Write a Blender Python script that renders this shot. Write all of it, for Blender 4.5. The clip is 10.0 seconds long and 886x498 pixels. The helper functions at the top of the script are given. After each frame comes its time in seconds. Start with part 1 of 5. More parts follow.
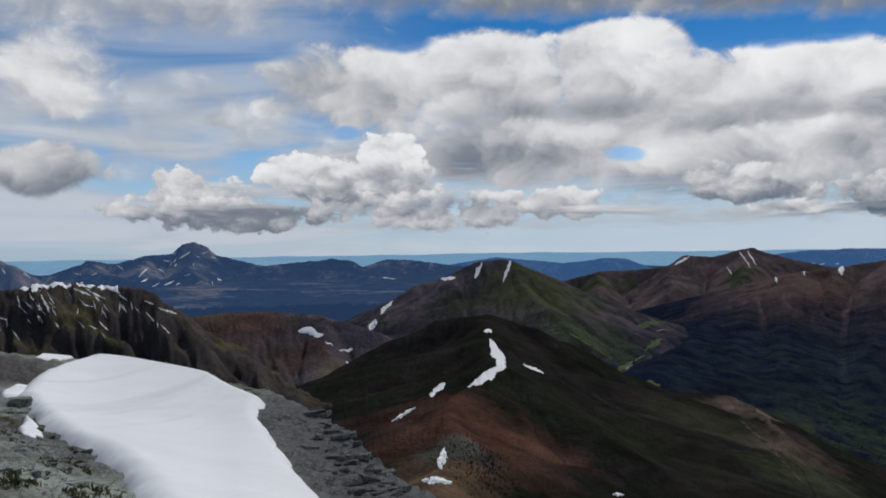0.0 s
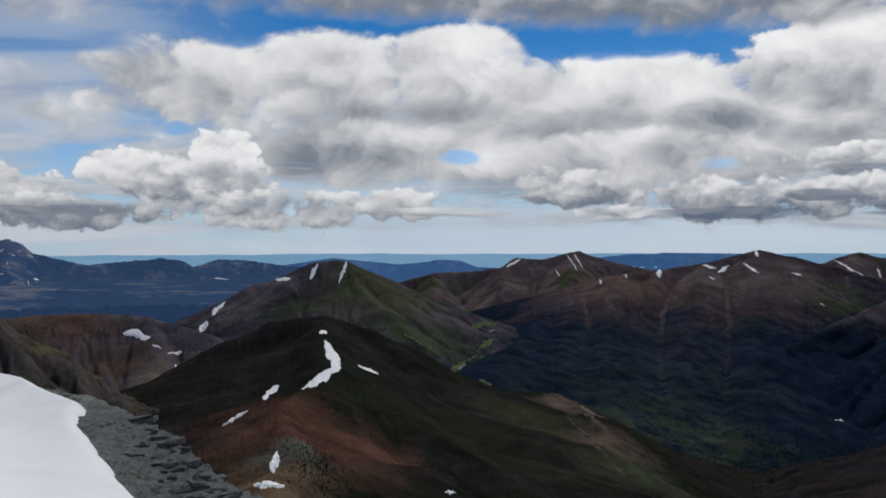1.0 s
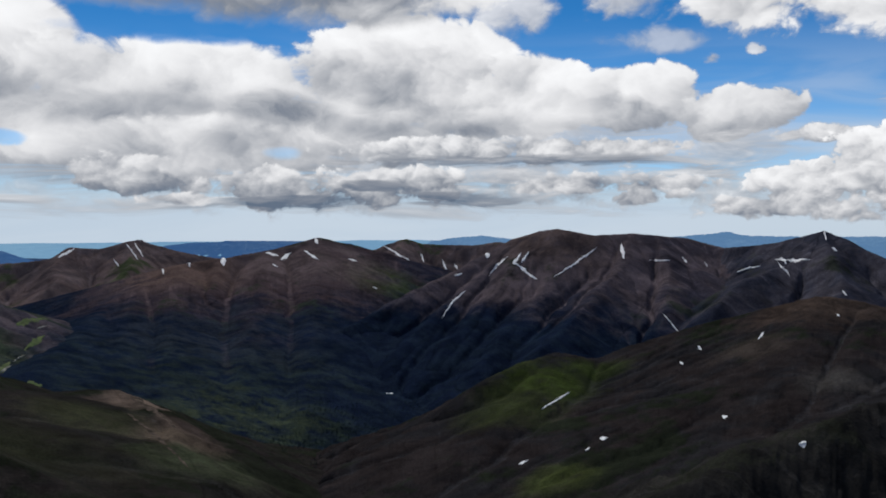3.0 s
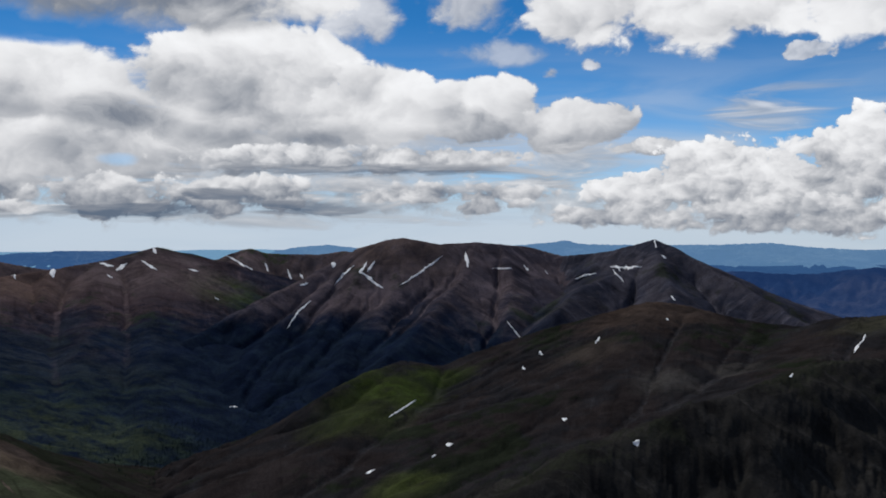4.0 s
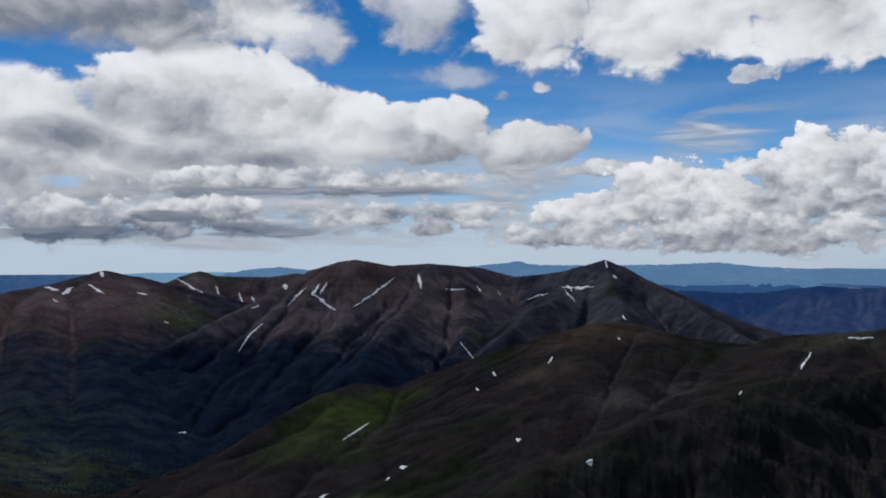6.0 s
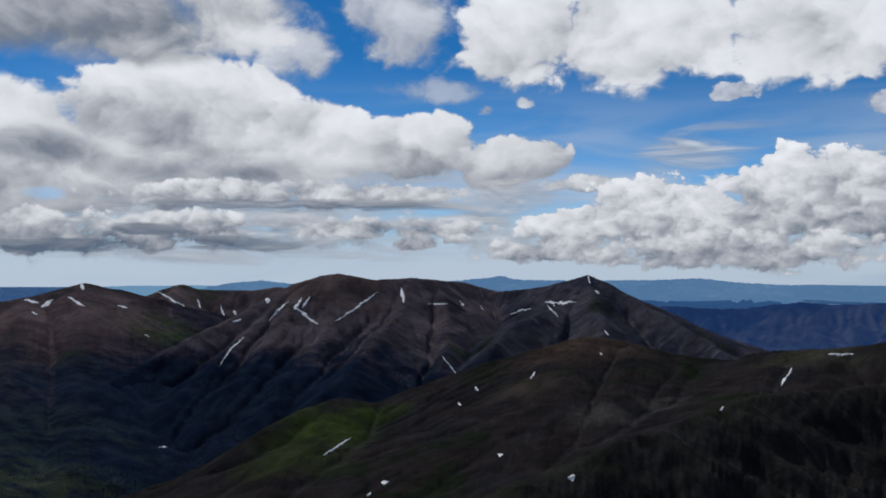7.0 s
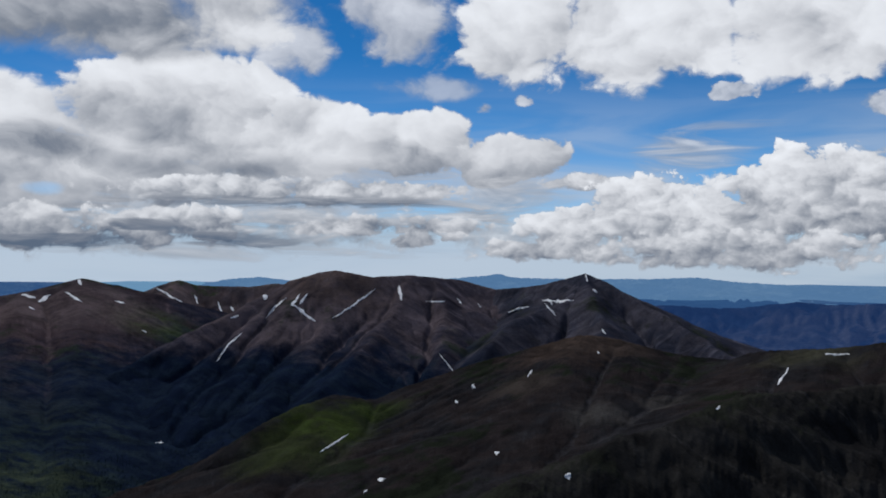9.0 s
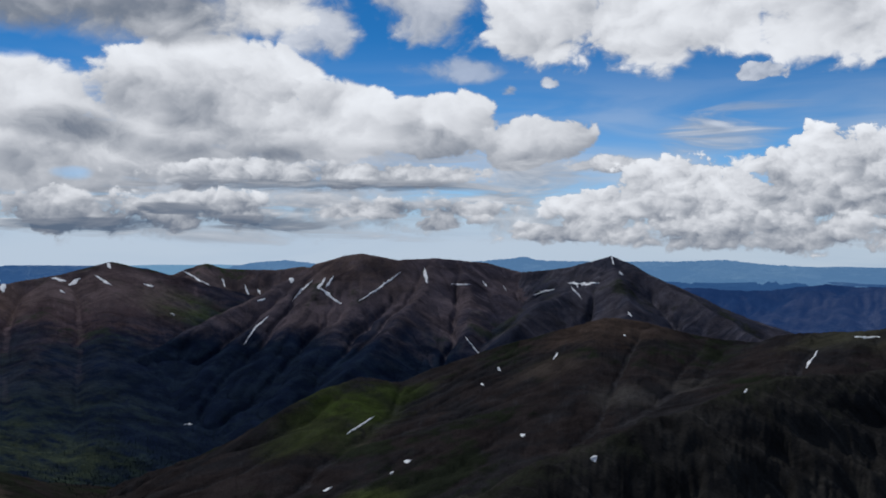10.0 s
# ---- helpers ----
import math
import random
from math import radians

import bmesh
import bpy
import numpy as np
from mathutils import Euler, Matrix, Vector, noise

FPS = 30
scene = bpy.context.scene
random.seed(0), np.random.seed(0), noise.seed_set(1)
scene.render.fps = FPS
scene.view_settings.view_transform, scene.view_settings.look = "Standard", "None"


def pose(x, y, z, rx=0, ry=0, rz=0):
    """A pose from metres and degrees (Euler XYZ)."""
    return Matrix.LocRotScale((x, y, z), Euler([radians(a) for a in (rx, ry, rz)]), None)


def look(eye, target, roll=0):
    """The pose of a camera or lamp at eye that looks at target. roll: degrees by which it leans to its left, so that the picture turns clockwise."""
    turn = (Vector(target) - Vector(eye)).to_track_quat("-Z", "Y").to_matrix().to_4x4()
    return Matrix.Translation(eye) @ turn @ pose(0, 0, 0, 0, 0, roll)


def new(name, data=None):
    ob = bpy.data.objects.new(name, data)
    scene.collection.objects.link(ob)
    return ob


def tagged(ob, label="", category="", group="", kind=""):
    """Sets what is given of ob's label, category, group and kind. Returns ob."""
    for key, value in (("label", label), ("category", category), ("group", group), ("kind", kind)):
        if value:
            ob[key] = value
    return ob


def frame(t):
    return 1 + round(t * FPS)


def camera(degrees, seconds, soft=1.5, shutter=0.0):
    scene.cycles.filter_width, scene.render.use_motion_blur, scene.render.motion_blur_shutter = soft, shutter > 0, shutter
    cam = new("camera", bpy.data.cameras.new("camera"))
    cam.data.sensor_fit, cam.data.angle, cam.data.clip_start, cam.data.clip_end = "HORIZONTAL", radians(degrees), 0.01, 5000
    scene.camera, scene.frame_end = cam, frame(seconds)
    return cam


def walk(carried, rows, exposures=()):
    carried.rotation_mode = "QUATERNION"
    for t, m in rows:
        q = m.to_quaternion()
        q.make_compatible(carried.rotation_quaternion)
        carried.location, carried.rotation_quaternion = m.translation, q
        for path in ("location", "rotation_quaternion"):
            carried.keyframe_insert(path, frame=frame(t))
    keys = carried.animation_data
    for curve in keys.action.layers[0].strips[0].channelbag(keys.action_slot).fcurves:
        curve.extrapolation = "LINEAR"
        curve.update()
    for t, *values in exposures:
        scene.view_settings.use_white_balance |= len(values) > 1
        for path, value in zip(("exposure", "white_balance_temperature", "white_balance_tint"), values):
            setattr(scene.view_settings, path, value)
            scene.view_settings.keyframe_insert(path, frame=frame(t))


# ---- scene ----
# ---- camera ----
EYE = 400.0
cam = camera(51.4, 10.0, soft=1.8)


def view(yaw, pitch, roll):
    return pose(0, 0, EYE, 90 + pitch, -roll, -yaw)


walk(cam, [
    (0.0, view(0.00, -0.71, -0.87)),
    (0.5, view(5.61, -0.56, -0.52)),
    (1.0, view(10.16, -0.73, -0.14)),
    (1.5, view(14.65, -0.68, 0.09)),
    (2.0, view(23.36, -0.56, 0.18)),
    (2.5, view(31.58, -1.49, 0.14)),
    (3.0, view(36.81, -1.53, -0.11)),
    (3.2, view(39.70, -1.50, -0.12)),
    (4.3, view(47.26, -0.80, -0.15)),
    (4.5, view(47.68, -0.73, -0.16)),
    (5.0, view(48.79, -0.53, -0.32)),
    (5.5, view(49.02, -0.13, -0.45)),
    (7.0, view(50.36, 1.22, -0.13)),
    (7.5, view(50.75, 1.52, 0.05)),
    (8.0, view(50.68, 1.55, 0.30)),
    (8.5, view(50.80, 1.36, 0.31)),
    (9.0, view(50.50, 1.07, 0.25)),
    (9.5, view(49.44, 0.34, 0.06)),
    (10.0, view(48.92, 0.00, 0.11)),
], exposures=[(0.0, 0.0, 6250, 10), (1.0, 0.0, 6250, 10), (2.5, 0.16, 6250, 10), (4.5, 0.04, 6200, 10), (7.5, -0.10, 5980, 10), (10.0, -0.03, 5980, 10)])

# ---- sun ----
SUN_HEIGHT, SUN_BEARING = 45.0, 25.0
lamp = bpy.data.lights.new("sun", "SUN")
lamp.energy, lamp.angle, lamp.color = 2.2, radians(0.6), (1.0, 0.97, 0.93)
sun = new("sun", lamp)
sun.matrix_world = look((0, 0, 900), (
    -math.sin(radians(SUN_BEARING)) * math.cos(radians(SUN_HEIGHT)),
    -math.cos(radians(SUN_BEARING)) * math.cos(radians(SUN_HEIGHT)),
    900 - math.sin(radians(SUN_HEIGHT))))


# ---- node writing ----
class Net:
    """Writes node trees with short calls; every call returns a socket."""

    def __init__(self, tree):
        self.tree = tree
        tree.nodes.clear()

    def node(self, kind, **options):
        n = self.tree.nodes.new(kind)
        for key, value in options.items():
            setattr(n, key, value)
        return n

    def put(self, socket, value):
        if isinstance(value, bpy.types.NodeSocket):
            self.tree.links.new(value, socket)
        else:
            socket.default_value = value

    def m(self, op, a, b=0.0, c=0.0, clamp=False):
        n = self.node("ShaderNodeMath", operation=op, use_clamp=clamp)
        for s, v in zip(n.inputs, (a, b, c)):
            self.put(s, v)
        return n.outputs[0]

    def add(self, a, b):
        return self.m("ADD", a, b)

    def sub(self, a, b):
        return self.m("SUBTRACT", a, b)

    def mul(self, a, b):
        return self.m("MULTIPLY", a, b)

    def vec(self, x, y, z=0.0):
        n = self.node("ShaderNodeCombineXYZ")
        for s, v in zip(n.inputs, (x, y, z)):
            self.put(s, v)
        return n.outputs[0]

    def vmul(self, v, k):
        n = self.node("ShaderNodeVectorMath", operation="MULTIPLY")
        self.put(n.inputs[0], v)
        self.put(n.inputs[1], k)
        return n.outputs[0]

    def noise(self, v, scale, detail=5.0, rough=0.55, warp=0.0, dims="3D"):
        n = self.node("ShaderNodeTexNoise", noise_dimensions=dims)
        self.put(n.inputs["Vector"], v)
        for key, value in (("Scale", scale), ("Detail", detail), ("Roughness", rough), ("Distortion", warp)):
            self.put(n.inputs[key], value)
        return n.outputs["Fac"]

    def cells(self, v, scale, smooth=0.6):
        n = self.node("ShaderNodeTexVoronoi", feature="SMOOTH_F1")
        self.put(n.inputs["Vector"], v)
        self.put(n.inputs["Scale"], scale)
        self.put(n.inputs["Smoothness"], smooth)
        return n.outputs["Distance"]

    def step(self, v, lo, hi, a=0.0, b=1.0, smooth=True):
        n = self.node("ShaderNodeMapRange", interpolation_type="SMOOTHSTEP" if smooth else "LINEAR")
        for s, w in zip(n.inputs, (v, lo, hi, a, b)):
            self.put(s, w)
        return n.outputs[0]

    def mix(self, f, a, b, mode="MIX"):
        n = self.node("ShaderNodeMix", data_type="RGBA", blend_type=mode)
        self.put(n.inputs[0], f)
        for s, v in ((n.inputs[6], a), (n.inputs[7], b)):
            self.put(s, (*v, 1.0) if isinstance(v, tuple) else v)
        return n.outputs[2]


# ---- sky ----
world = bpy.data.worlds.new("sky")
scene.world = world
world.use_nodes = True
W = Net(world.node_tree)
air = W.node("ShaderNodeTexSky", sky_type="NISHITA", sun_disc=False, altitude=3500.0, air_density=1.0, dust_density=0.3,
             sun_elevation=radians(SUN_HEIGHT), sun_rotation=radians(SUN_BEARING))
way = W.node("ShaderNodeTexCoord").outputs["Generated"]
xyz = W.node("ShaderNodeSeparateXYZ")
W.put(xyz.inputs[0], way)
bearing = W.mul(W.m("ARCTAN2", xyz.outputs[0], xyz.outputs[1]), 57.2958)
rise = W.mul(W.m("ARCSINE", xyz.outputs[2]), 57.2958)
flat = W.vec(bearing, W.mul(rise, 1.35))


def billows(size, shift):
    """Heaped cloud lumps: their ragged edge, and their shading by a light from above."""
    def lumps(v, detail, rough):
        n = W.node("ShaderNodeTexVoronoi", feature="SMOOTH_F1", voronoi_dimensions="2D", normalize=True)
        W.put(n.inputs["Vector"], v)
        for key, value in (("Scale", 1.0 / size), ("Detail", detail), ("Roughness", rough), ("Lacunarity", 2.3), ("Smoothness", 0.5)):
            W.put(n.inputs[key], value)
        return W.sub(1.0, n.outputs["Distance"])
    soft = W.node("ShaderNodeTexNoise", noise_dimensions="2D")
    for key, value in (("Vector", flat), ("Scale", 0.9 / size), ("Detail", 6.0), ("Roughness", 0.52)):
        W.put(soft.inputs[key], value)
    bend = W.node("ShaderNodeVectorMath", operation="MULTIPLY_ADD")
    W.put(bend.inputs[0], soft.outputs["Color"])
    W.put(bend.inputs[1], (1.1 * size, 0.8 * size, 0))
    W.put(bend.inputs[2], flat)
    up = W.node("ShaderNodeVectorMath", operation="ADD")
    W.put(up.inputs[0], bend.outputs[0])
    W.put(up.inputs[1], (-shift * 0.25, shift, 0))
    edge = W.add(W.mul(W.sub(lumps(bend.outputs[0], 4.0, 0.5), 0.68), 4.2), W.mul(W.sub(soft.outputs["Fac"], 0.5), 3.4))
    here, there = lumps(bend.outputs[0], 3.0, 0.42), lumps(up.outputs[0], 3.0, 0.42)
    relief = W.add(W.mul(W.sub(here, there), 2.6), W.mul(W.sub(soft.outputs["Fac"], 0.5), 2.2))
    return edge, relief



def strata(long, high):
    """Cloud drawn out into level sheets and wisps: its edge and its shading."""
    a = W.noise(W.vec(W.mul(bearing, 1.0 / long), W.mul(rise, 1.0 / high)), 1.0, 6, 0.6, 0.6, dims="2D")
    b = W.noise(W.vec(W.mul(bearing, 1.0 / long), W.mul(W.add(rise, 0.35 * high), 1.0 / high)), 1.0, 4, 0.5, 0.6, dims="2D")
    return W.mul(W.sub(a, 0.5), 5.0), W.mul(W.sub(a, b), 2.4)


LARGE, SMALL, SHEET = billows(4.6, 1.3), billows(1.9, 0.55), strata(7.0, 0.9)
both = W.vec(bearing, rise, rise)
shade, cover = 0.5, 0.0


def puff(u, v, half, top, base, dark=0.35, light=1.0, soft=0.35, ragged=0.5, kind=LARGE, thick=1.0):
    """A heap of cloud round bearing u and rise v (degrees), half as wide, that rises to top and sinks to base: dark below, light above."""
    global shade, cover
    q = W.node("ShaderNodeVectorMath", operation="MULTIPLY_ADD")
    W.put(q.inputs[0], both)
    W.put(q.inputs[1], (1 / half, 1 / top, -1 / base))
    W.put(q.inputs[2], (-u / half, -v / top, v / base))
    p = W.node("ShaderNodeVectorMath", operation="MAXIMUM")
    W.put(p.inputs[0], q.outputs[0])
    W.put(p.inputs[1], (-99, 0, 0))
    d = W.node("ShaderNodeVectorMath", operation="DOT_PRODUCT")
    W.put(d.inputs[0], p.outputs[0])
    W.put(d.inputs[1], p.outputs[0])
    inside = W.sub(W.m("MULTIPLY_ADD", kind[0], ragged, 1.0), d.outputs["Value"])
    alpha = W.step(inside, 0.0, soft + (0.12 if u < 32 else 0.05), 0.0, thick)
    slope = (light - dark) / (top + base)
    tone = W.m("MULTIPLY_ADD", rise, slope, dark - slope * (v - base) + 0.0)
    tone = W.m("MULTIPLY_ADD", kind[1], 0.5 if u > 32 else 0.4, tone)
    n = W.node("ShaderNodeMix", data_type="FLOAT", clamp_factor=False)
    W.put(n.inputs[0], alpha)
    W.put(n.inputs[2], shade)
    W.put(n.inputs[3], tone)
    shade, cover = n.outputs[0], W.m("MAXIMUM", cover, alpha)


puff(23.28, 14.14, 11.61, 2.11, 2.32, dark=0.25, light=0.5, soft=0.7, ragged=0.3)
puff(-15.30, 14.80, 11.61, 2.11, 2.46, dark=0.6, light=0.75, soft=0.9, ragged=0.4, thick=0.85)
puff(29.20, 14.57, 11.61, 3.17, 2.99, dark=0.35, light=0.5, soft=0.6, ragged=0.3)
puff(-23.81, 7.72, 11.61, 3.17, 3.87, dark=0.6, light=0.7, soft=1.4, ragged=0.6, thick=0.6)
puff(-17.08, 5.64, 9.15, 1.76, 2.46, dark=0.6, light=0.68, soft=1.4, ragged=0.6, thick=0.55)
puff(9.32, 2.32, 14.78, 1.41, 1.41, dark=0.5, light=0.68, soft=1.3, ragged=0.6, kind=SMALL, thick=0.6)
puff(35.09, 2.27, 19.70, 2.11, 1.76, dark=0.28, light=0.58, soft=1.1, ragged=0.6, kind=SMALL, thick=0.85)
puff(57.30, 1.71, 10.56, 1.41, 1.27, dark=0.5, light=0.75, soft=1.1, ragged=0.7, kind=SMALL, thick=0.75)
puff(20.0, 5.6, 33.0, 4.6, 4.4, dark=0.40, light=0.80, soft=0.6, ragged=0.3, kind=SHEET)
puff(8.0, 0.9, 22.0, 0.7, 0.6, dark=0.5, light=0.72, soft=1.6, ragged=0.8, kind=SHEET, thick=0.55)
puff(36.0, 0.9, 16.0, 0.9, 0.6, dark=0.45, light=0.7, soft=1.4, ragged=0.8, kind=SHEET, thick=0.7)
puff(66.0, 0.7, 14.0, 0.8, 0.5, dark=0.5, light=0.75, soft=1.6, ragged=0.8, kind=SHEET, thick=0.5)
puff(41.0, 3.0, 16.0, 2.4, 1.9, dark=0.42, light=0.85, soft=1.0, ragged=0.7, kind=SHEET, thick=0.95)
puff(-7.0, 2.7, 12.0, 1.6, 1.3, dark=0.45, light=0.85, soft=0.9, ragged=0.7, kind=SHEET, thick=0.85)
puff(13.0, 6.3, 25.0, 5.0, 4.5, dark=0.52, light=0.78, soft=0.9, ragged=0.35)
puff(30.0, 5.5, 24.0, 3.0, 3.0, dark=0.52, light=0.78, soft=0.9, ragged=0.35)
puff(9.49, 15.41, 21.82, 2.11, 2.64, dark=0.22, light=0.5, soft=0.7, ragged=0.3)
puff(27.25, 15.12, 11.61, 2.11, 3.34, dark=0.3, light=0.55, soft=0.7, ragged=0.3)
puff(-19.46, 13.92, 14.78, 2.11, 2.64, dark=0.62, light=0.7, soft=0.9, ragged=0.5, thick=0.8)
puff(-15.42, 8.32, 9.15, 1.76, 3.17, dark=0.6, light=0.7, soft=1.2, ragged=0.7, thick=0.55)
puff(-22.59, 9.67, 3.69, 3.69, 3.69, dark=0.65, light=1.05, soft=0.8, ragged=0.3)
puff(-23.13, 4.56, 3.52, 2.11, 1.94, dark=0.0, light=1.3, soft=0.3, ragged=0.35)
puff(-13.46, 7.30, 1.76, 0.99, 0.91, dark=0.55, light=0.8, soft=0.8, ragged=0.5, thick=0.7)
puff(-5.59, 9.12, 6.69, 3.34, 2.81, dark=0.6, light=0.95, soft=0.5, ragged=0.45)
puff(3.53, 10.03, 5.63, 2.99, 3.87, dark=0.5, light=1.2, soft=0.3, ragged=0.35)
puff(10.95, 10.43, 5.0, 2.81, 3.87, dark=0.6, light=1.15, soft=0.25, ragged=0.25)
puff(19.89, 8.58, 9.50, 2.81, 2.46, dark=0.55, light=1.3, soft=0.25, ragged=0.35)
puff(16.69, 5.48, 11.26, 1.94, 1.94, dark=0.6, light=0.98, soft=0.5, ragged=0.5)
puff(8.0, 7.7, 9.0, 1.0, 1.0, dark=0.14, light=0.45, soft=1.9, ragged=0.9, kind=LARGE, thick=0.95)
puff(2.0, 4.5, 5.0, 0.7, 0.7, dark=0.18, light=0.42, soft=1.2, ragged=0.8, kind=SHEET, thick=0.9)
puff(18.5, 7.0, 9.5, 0.9, 1.2, dark=0.16, light=0.48, soft=1.9, ragged=0.9, kind=LARGE, thick=0.95)
puff(14.5, 2.9, 5.0, 0.6, 0.6, dark=0.2, light=0.45, soft=1.1, ragged=0.7, kind=SHEET, thick=0.9)
puff(4.16, 5.03, 6.69, 2.46, 2.04, dark=0.4, light=0.8, soft=0.4, ragged=0.5)
puff(-3.21, 5.15, 2.11, 1.58, 2.11, dark=0.8, light=1.2, soft=0.2, ragged=0.45, kind=SMALL)
puff(-8.27, 4.15, 3.34, 1.34, 1.58, dark=0.6, light=1.2, soft=0.2, ragged=0.5, kind=SMALL)
puff(-15.51, 2.97, 3.17, 1.48, 1.23, dark=0.5, light=0.95, soft=0.3, ragged=0.6, kind=SMALL)
puff(-5.00, 2.90, 5.28, 1.94, 1.41, dark=0.35, light=0.85, soft=0.3, ragged=0.5, kind=SMALL)
puff(-12.89, 1.66, 7.39, 0.99, 1.20, dark=0.08, light=0.85, soft=0.3, ragged=0.55, kind=SMALL)
puff(-1.52, 1.28, 3.87, 0.77, 0.84, dark=0.4, light=0.9, soft=0.4, ragged=0.7, kind=SMALL)
puff(2.71, 1.74, 2.81, 1.34, 1.23, dark=0.4, light=0.85, soft=0.4, ragged=0.7, kind=SMALL)
puff(7.59, 1.80, 2.81, 1.20, 0.91, dark=0.4, light=0.95, soft=0.3, ragged=0.6, kind=SMALL)
puff(-10.5, 1.75, 7.5, 0.55, 0.55, dark=0.05, light=0.3, soft=0.9, ragged=0.6, kind=SHEET, thick=0.9)
puff(-1.0, 2.0, 9.5, 0.9, 0.8, dark=0.3, light=0.85, soft=0.55, ragged=0.7, kind=SMALL, thick=0.9)
puff(9.0, 1.5, 6.0, 0.5, 0.45, dark=0.4, light=0.8, soft=0.9, ragged=0.7, kind=SHEET, thick=0.85)
puff(22.0, 1.3, 7.0, 0.55, 0.5, dark=0.4, light=0.8, soft=0.9, ragged=0.7, kind=SHEET, thick=0.85)
puff(18.58, 3.01, 5.28, 1.27, 1.34, dark=0.15, light=1.0, soft=0.3, ragged=0.45, kind=SMALL)
puff(20.74, 1.49, 2.64, 0.49, 0.35, dark=0.5, light=0.9, soft=0.5, ragged=0.6, kind=SMALL)
puff(25.50, 2.03, 2.11, 1.41, 1.41, dark=0.3, light=0.9, soft=0.3, ragged=0.5, kind=SMALL)
puff(24.94, 4.91, 9.15, 1.76, 2.11, dark=0.5, light=0.92, soft=0.5, ragged=0.5)
puff(34.47, 9.19, 7.57, 3.52, 4.22, dark=0.5, light=1.3, soft=0.22, ragged=0.42)
puff(27.38, 6.9, 3.2, 1.3, 1.2, dark=0.0, light=0.35, soft=1.4, ragged=0.9, thick=0.95)
puff(42.31, 7.84, 4.05, 2.74, 2.64, dark=0.58, light=1.3, soft=0.2, ragged=0.4)
puff(48.97, 7.51, 4.22, 2.11, 2.18, dark=0.5, light=1.2, soft=0.2, ragged=0.5)
puff(54.55, 6.75, 3.87, 1.69, 1.69, dark=0.3, light=1.2, soft=0.2, ragged=0.6)
puff(59.00, 5.19, 2.29, 0.70, 0.56, dark=0.5, light=0.9, soft=0.5, ragged=0.7, kind=SMALL)
puff(37.3, 6.0, 9.0, 0.8, 0.8, dark=0.22, light=0.5, soft=1.9, ragged=1.0, kind=LARGE, thick=0.95)
puff(41.95, 4.56, 11.26, 0.91, 0.84, dark=0.5, light=0.9, soft=0.4, ragged=0.5, kind=SMALL)
puff(39.87, 3.85, 11.61, 0.55, 0.5, dark=0.12, light=0.35, soft=0.9, ragged=0.7, kind=SHEET, thick=0.9)
puff(46.84, 2.40, 6.69, 0.84, 0.63, dark=0.4, light=0.8, soft=0.5, ragged=0.6, kind=SMALL)
puff(26.8, 2.3, 4.6, 1.35, 1.5, dark=0.0, light=1.0, soft=0.35, ragged=0.55, kind=SMALL)
puff(34.0, 2.5, 5.2, 1.2, 1.3, dark=0.05, light=1.0, soft=0.35, ragged=0.55, kind=SMALL)
puff(32.6, 2.5, 2.4, 0.4, 0.4, dark=-0.05, light=0.25, soft=0.8, ragged=0.6, kind=SHEET, thick=0.9)
puff(37.80, 1.49, 4.22, 0.56, 0.49, dark=0.05, light=0.28, soft=0.6, ragged=0.7, kind=SHEET, thick=0.9)
puff(28.40, 1.45, 4.8, 0.5, 0.5, dark=-0.1, light=0.2, soft=0.6, ragged=0.6, kind=SHEET, thick=0.9)
puff(48.95, 1.69, 2.81, 0.56, 0.49, dark=0.3, light=0.7, soft=0.5, ragged=0.8, kind=SMALL)
puff(58.15, 2.57, 2.99, 1.41, 1.94, dark=0.45, light=1.2, soft=0.2, ragged=0.6, kind=SMALL)
puff(62.99, 3.52, 3.69, 2.18, 2.64, dark=0.45, light=1.2, soft=0.2, ragged=0.55, kind=SMALL)
puff(67.15, 2.93, 3.52, 1.94, 2.29, dark=0.45, light=1.2, soft=0.25, ragged=0.6, kind=SMALL)
puff(71.98, 4.57, 5.28, 2.46, 3.34, dark=0.45, light=1.2, soft=0.2, ragged=0.5, kind=SMALL)
puff(76.48, 4.54, 5.28, 2.46, 3.52, dark=0.35, light=1.0, soft=0.3, ragged=0.5, kind=SMALL)
puff(57.30, 1.09, 4.93, 0.63, 0.84, dark=0.3, light=0.8, soft=0.5, ragged=0.8, kind=SMALL)
puff(68.39, 1.10, 9.15, 1.20, 1.34, dark=0.35, light=0.85, soft=0.5, ragged=0.7, kind=SMALL)
puff(30.14, 14.35, 10.20, 2.46, 2.64, dark=0.4, light=0.55, soft=0.6, ragged=0.3)
puff(38.25, 15.62, 6.33, 2.11, 3.17, dark=0.65, light=0.8, soft=0.8, ragged=0.5)
puff(41.35, 14.15, 3.17, 2.46, 2.81, dark=0.7, light=0.85, soft=0.9, ragged=0.8, thick=0.85)
puff(46.22, 15.97, 5.28, 2.11, 2.46, dark=0.75, light=0.85, soft=0.9, ragged=0.8, thick=0.8)
puff(47.99, 14.69, 4.22, 2.46, 2.64, dark=0.7, light=0.8, soft=1.0, ragged=0.9, thick=0.85)
puff(49.07, 10.98, 3.87, 0.88, 0.77, dark=0.7, light=0.8, soft=1.2, ragged=0.9, thick=0.6)
puff(55.42, 14.36, 4.57, 3.17, 3.52, dark=1.0, light=1.15, soft=0.3, ragged=0.45)
puff(63.02, 14.12, 5.81, 3.87, 4.05, dark=1.0, light=1.15, soft=0.3, ragged=0.4)
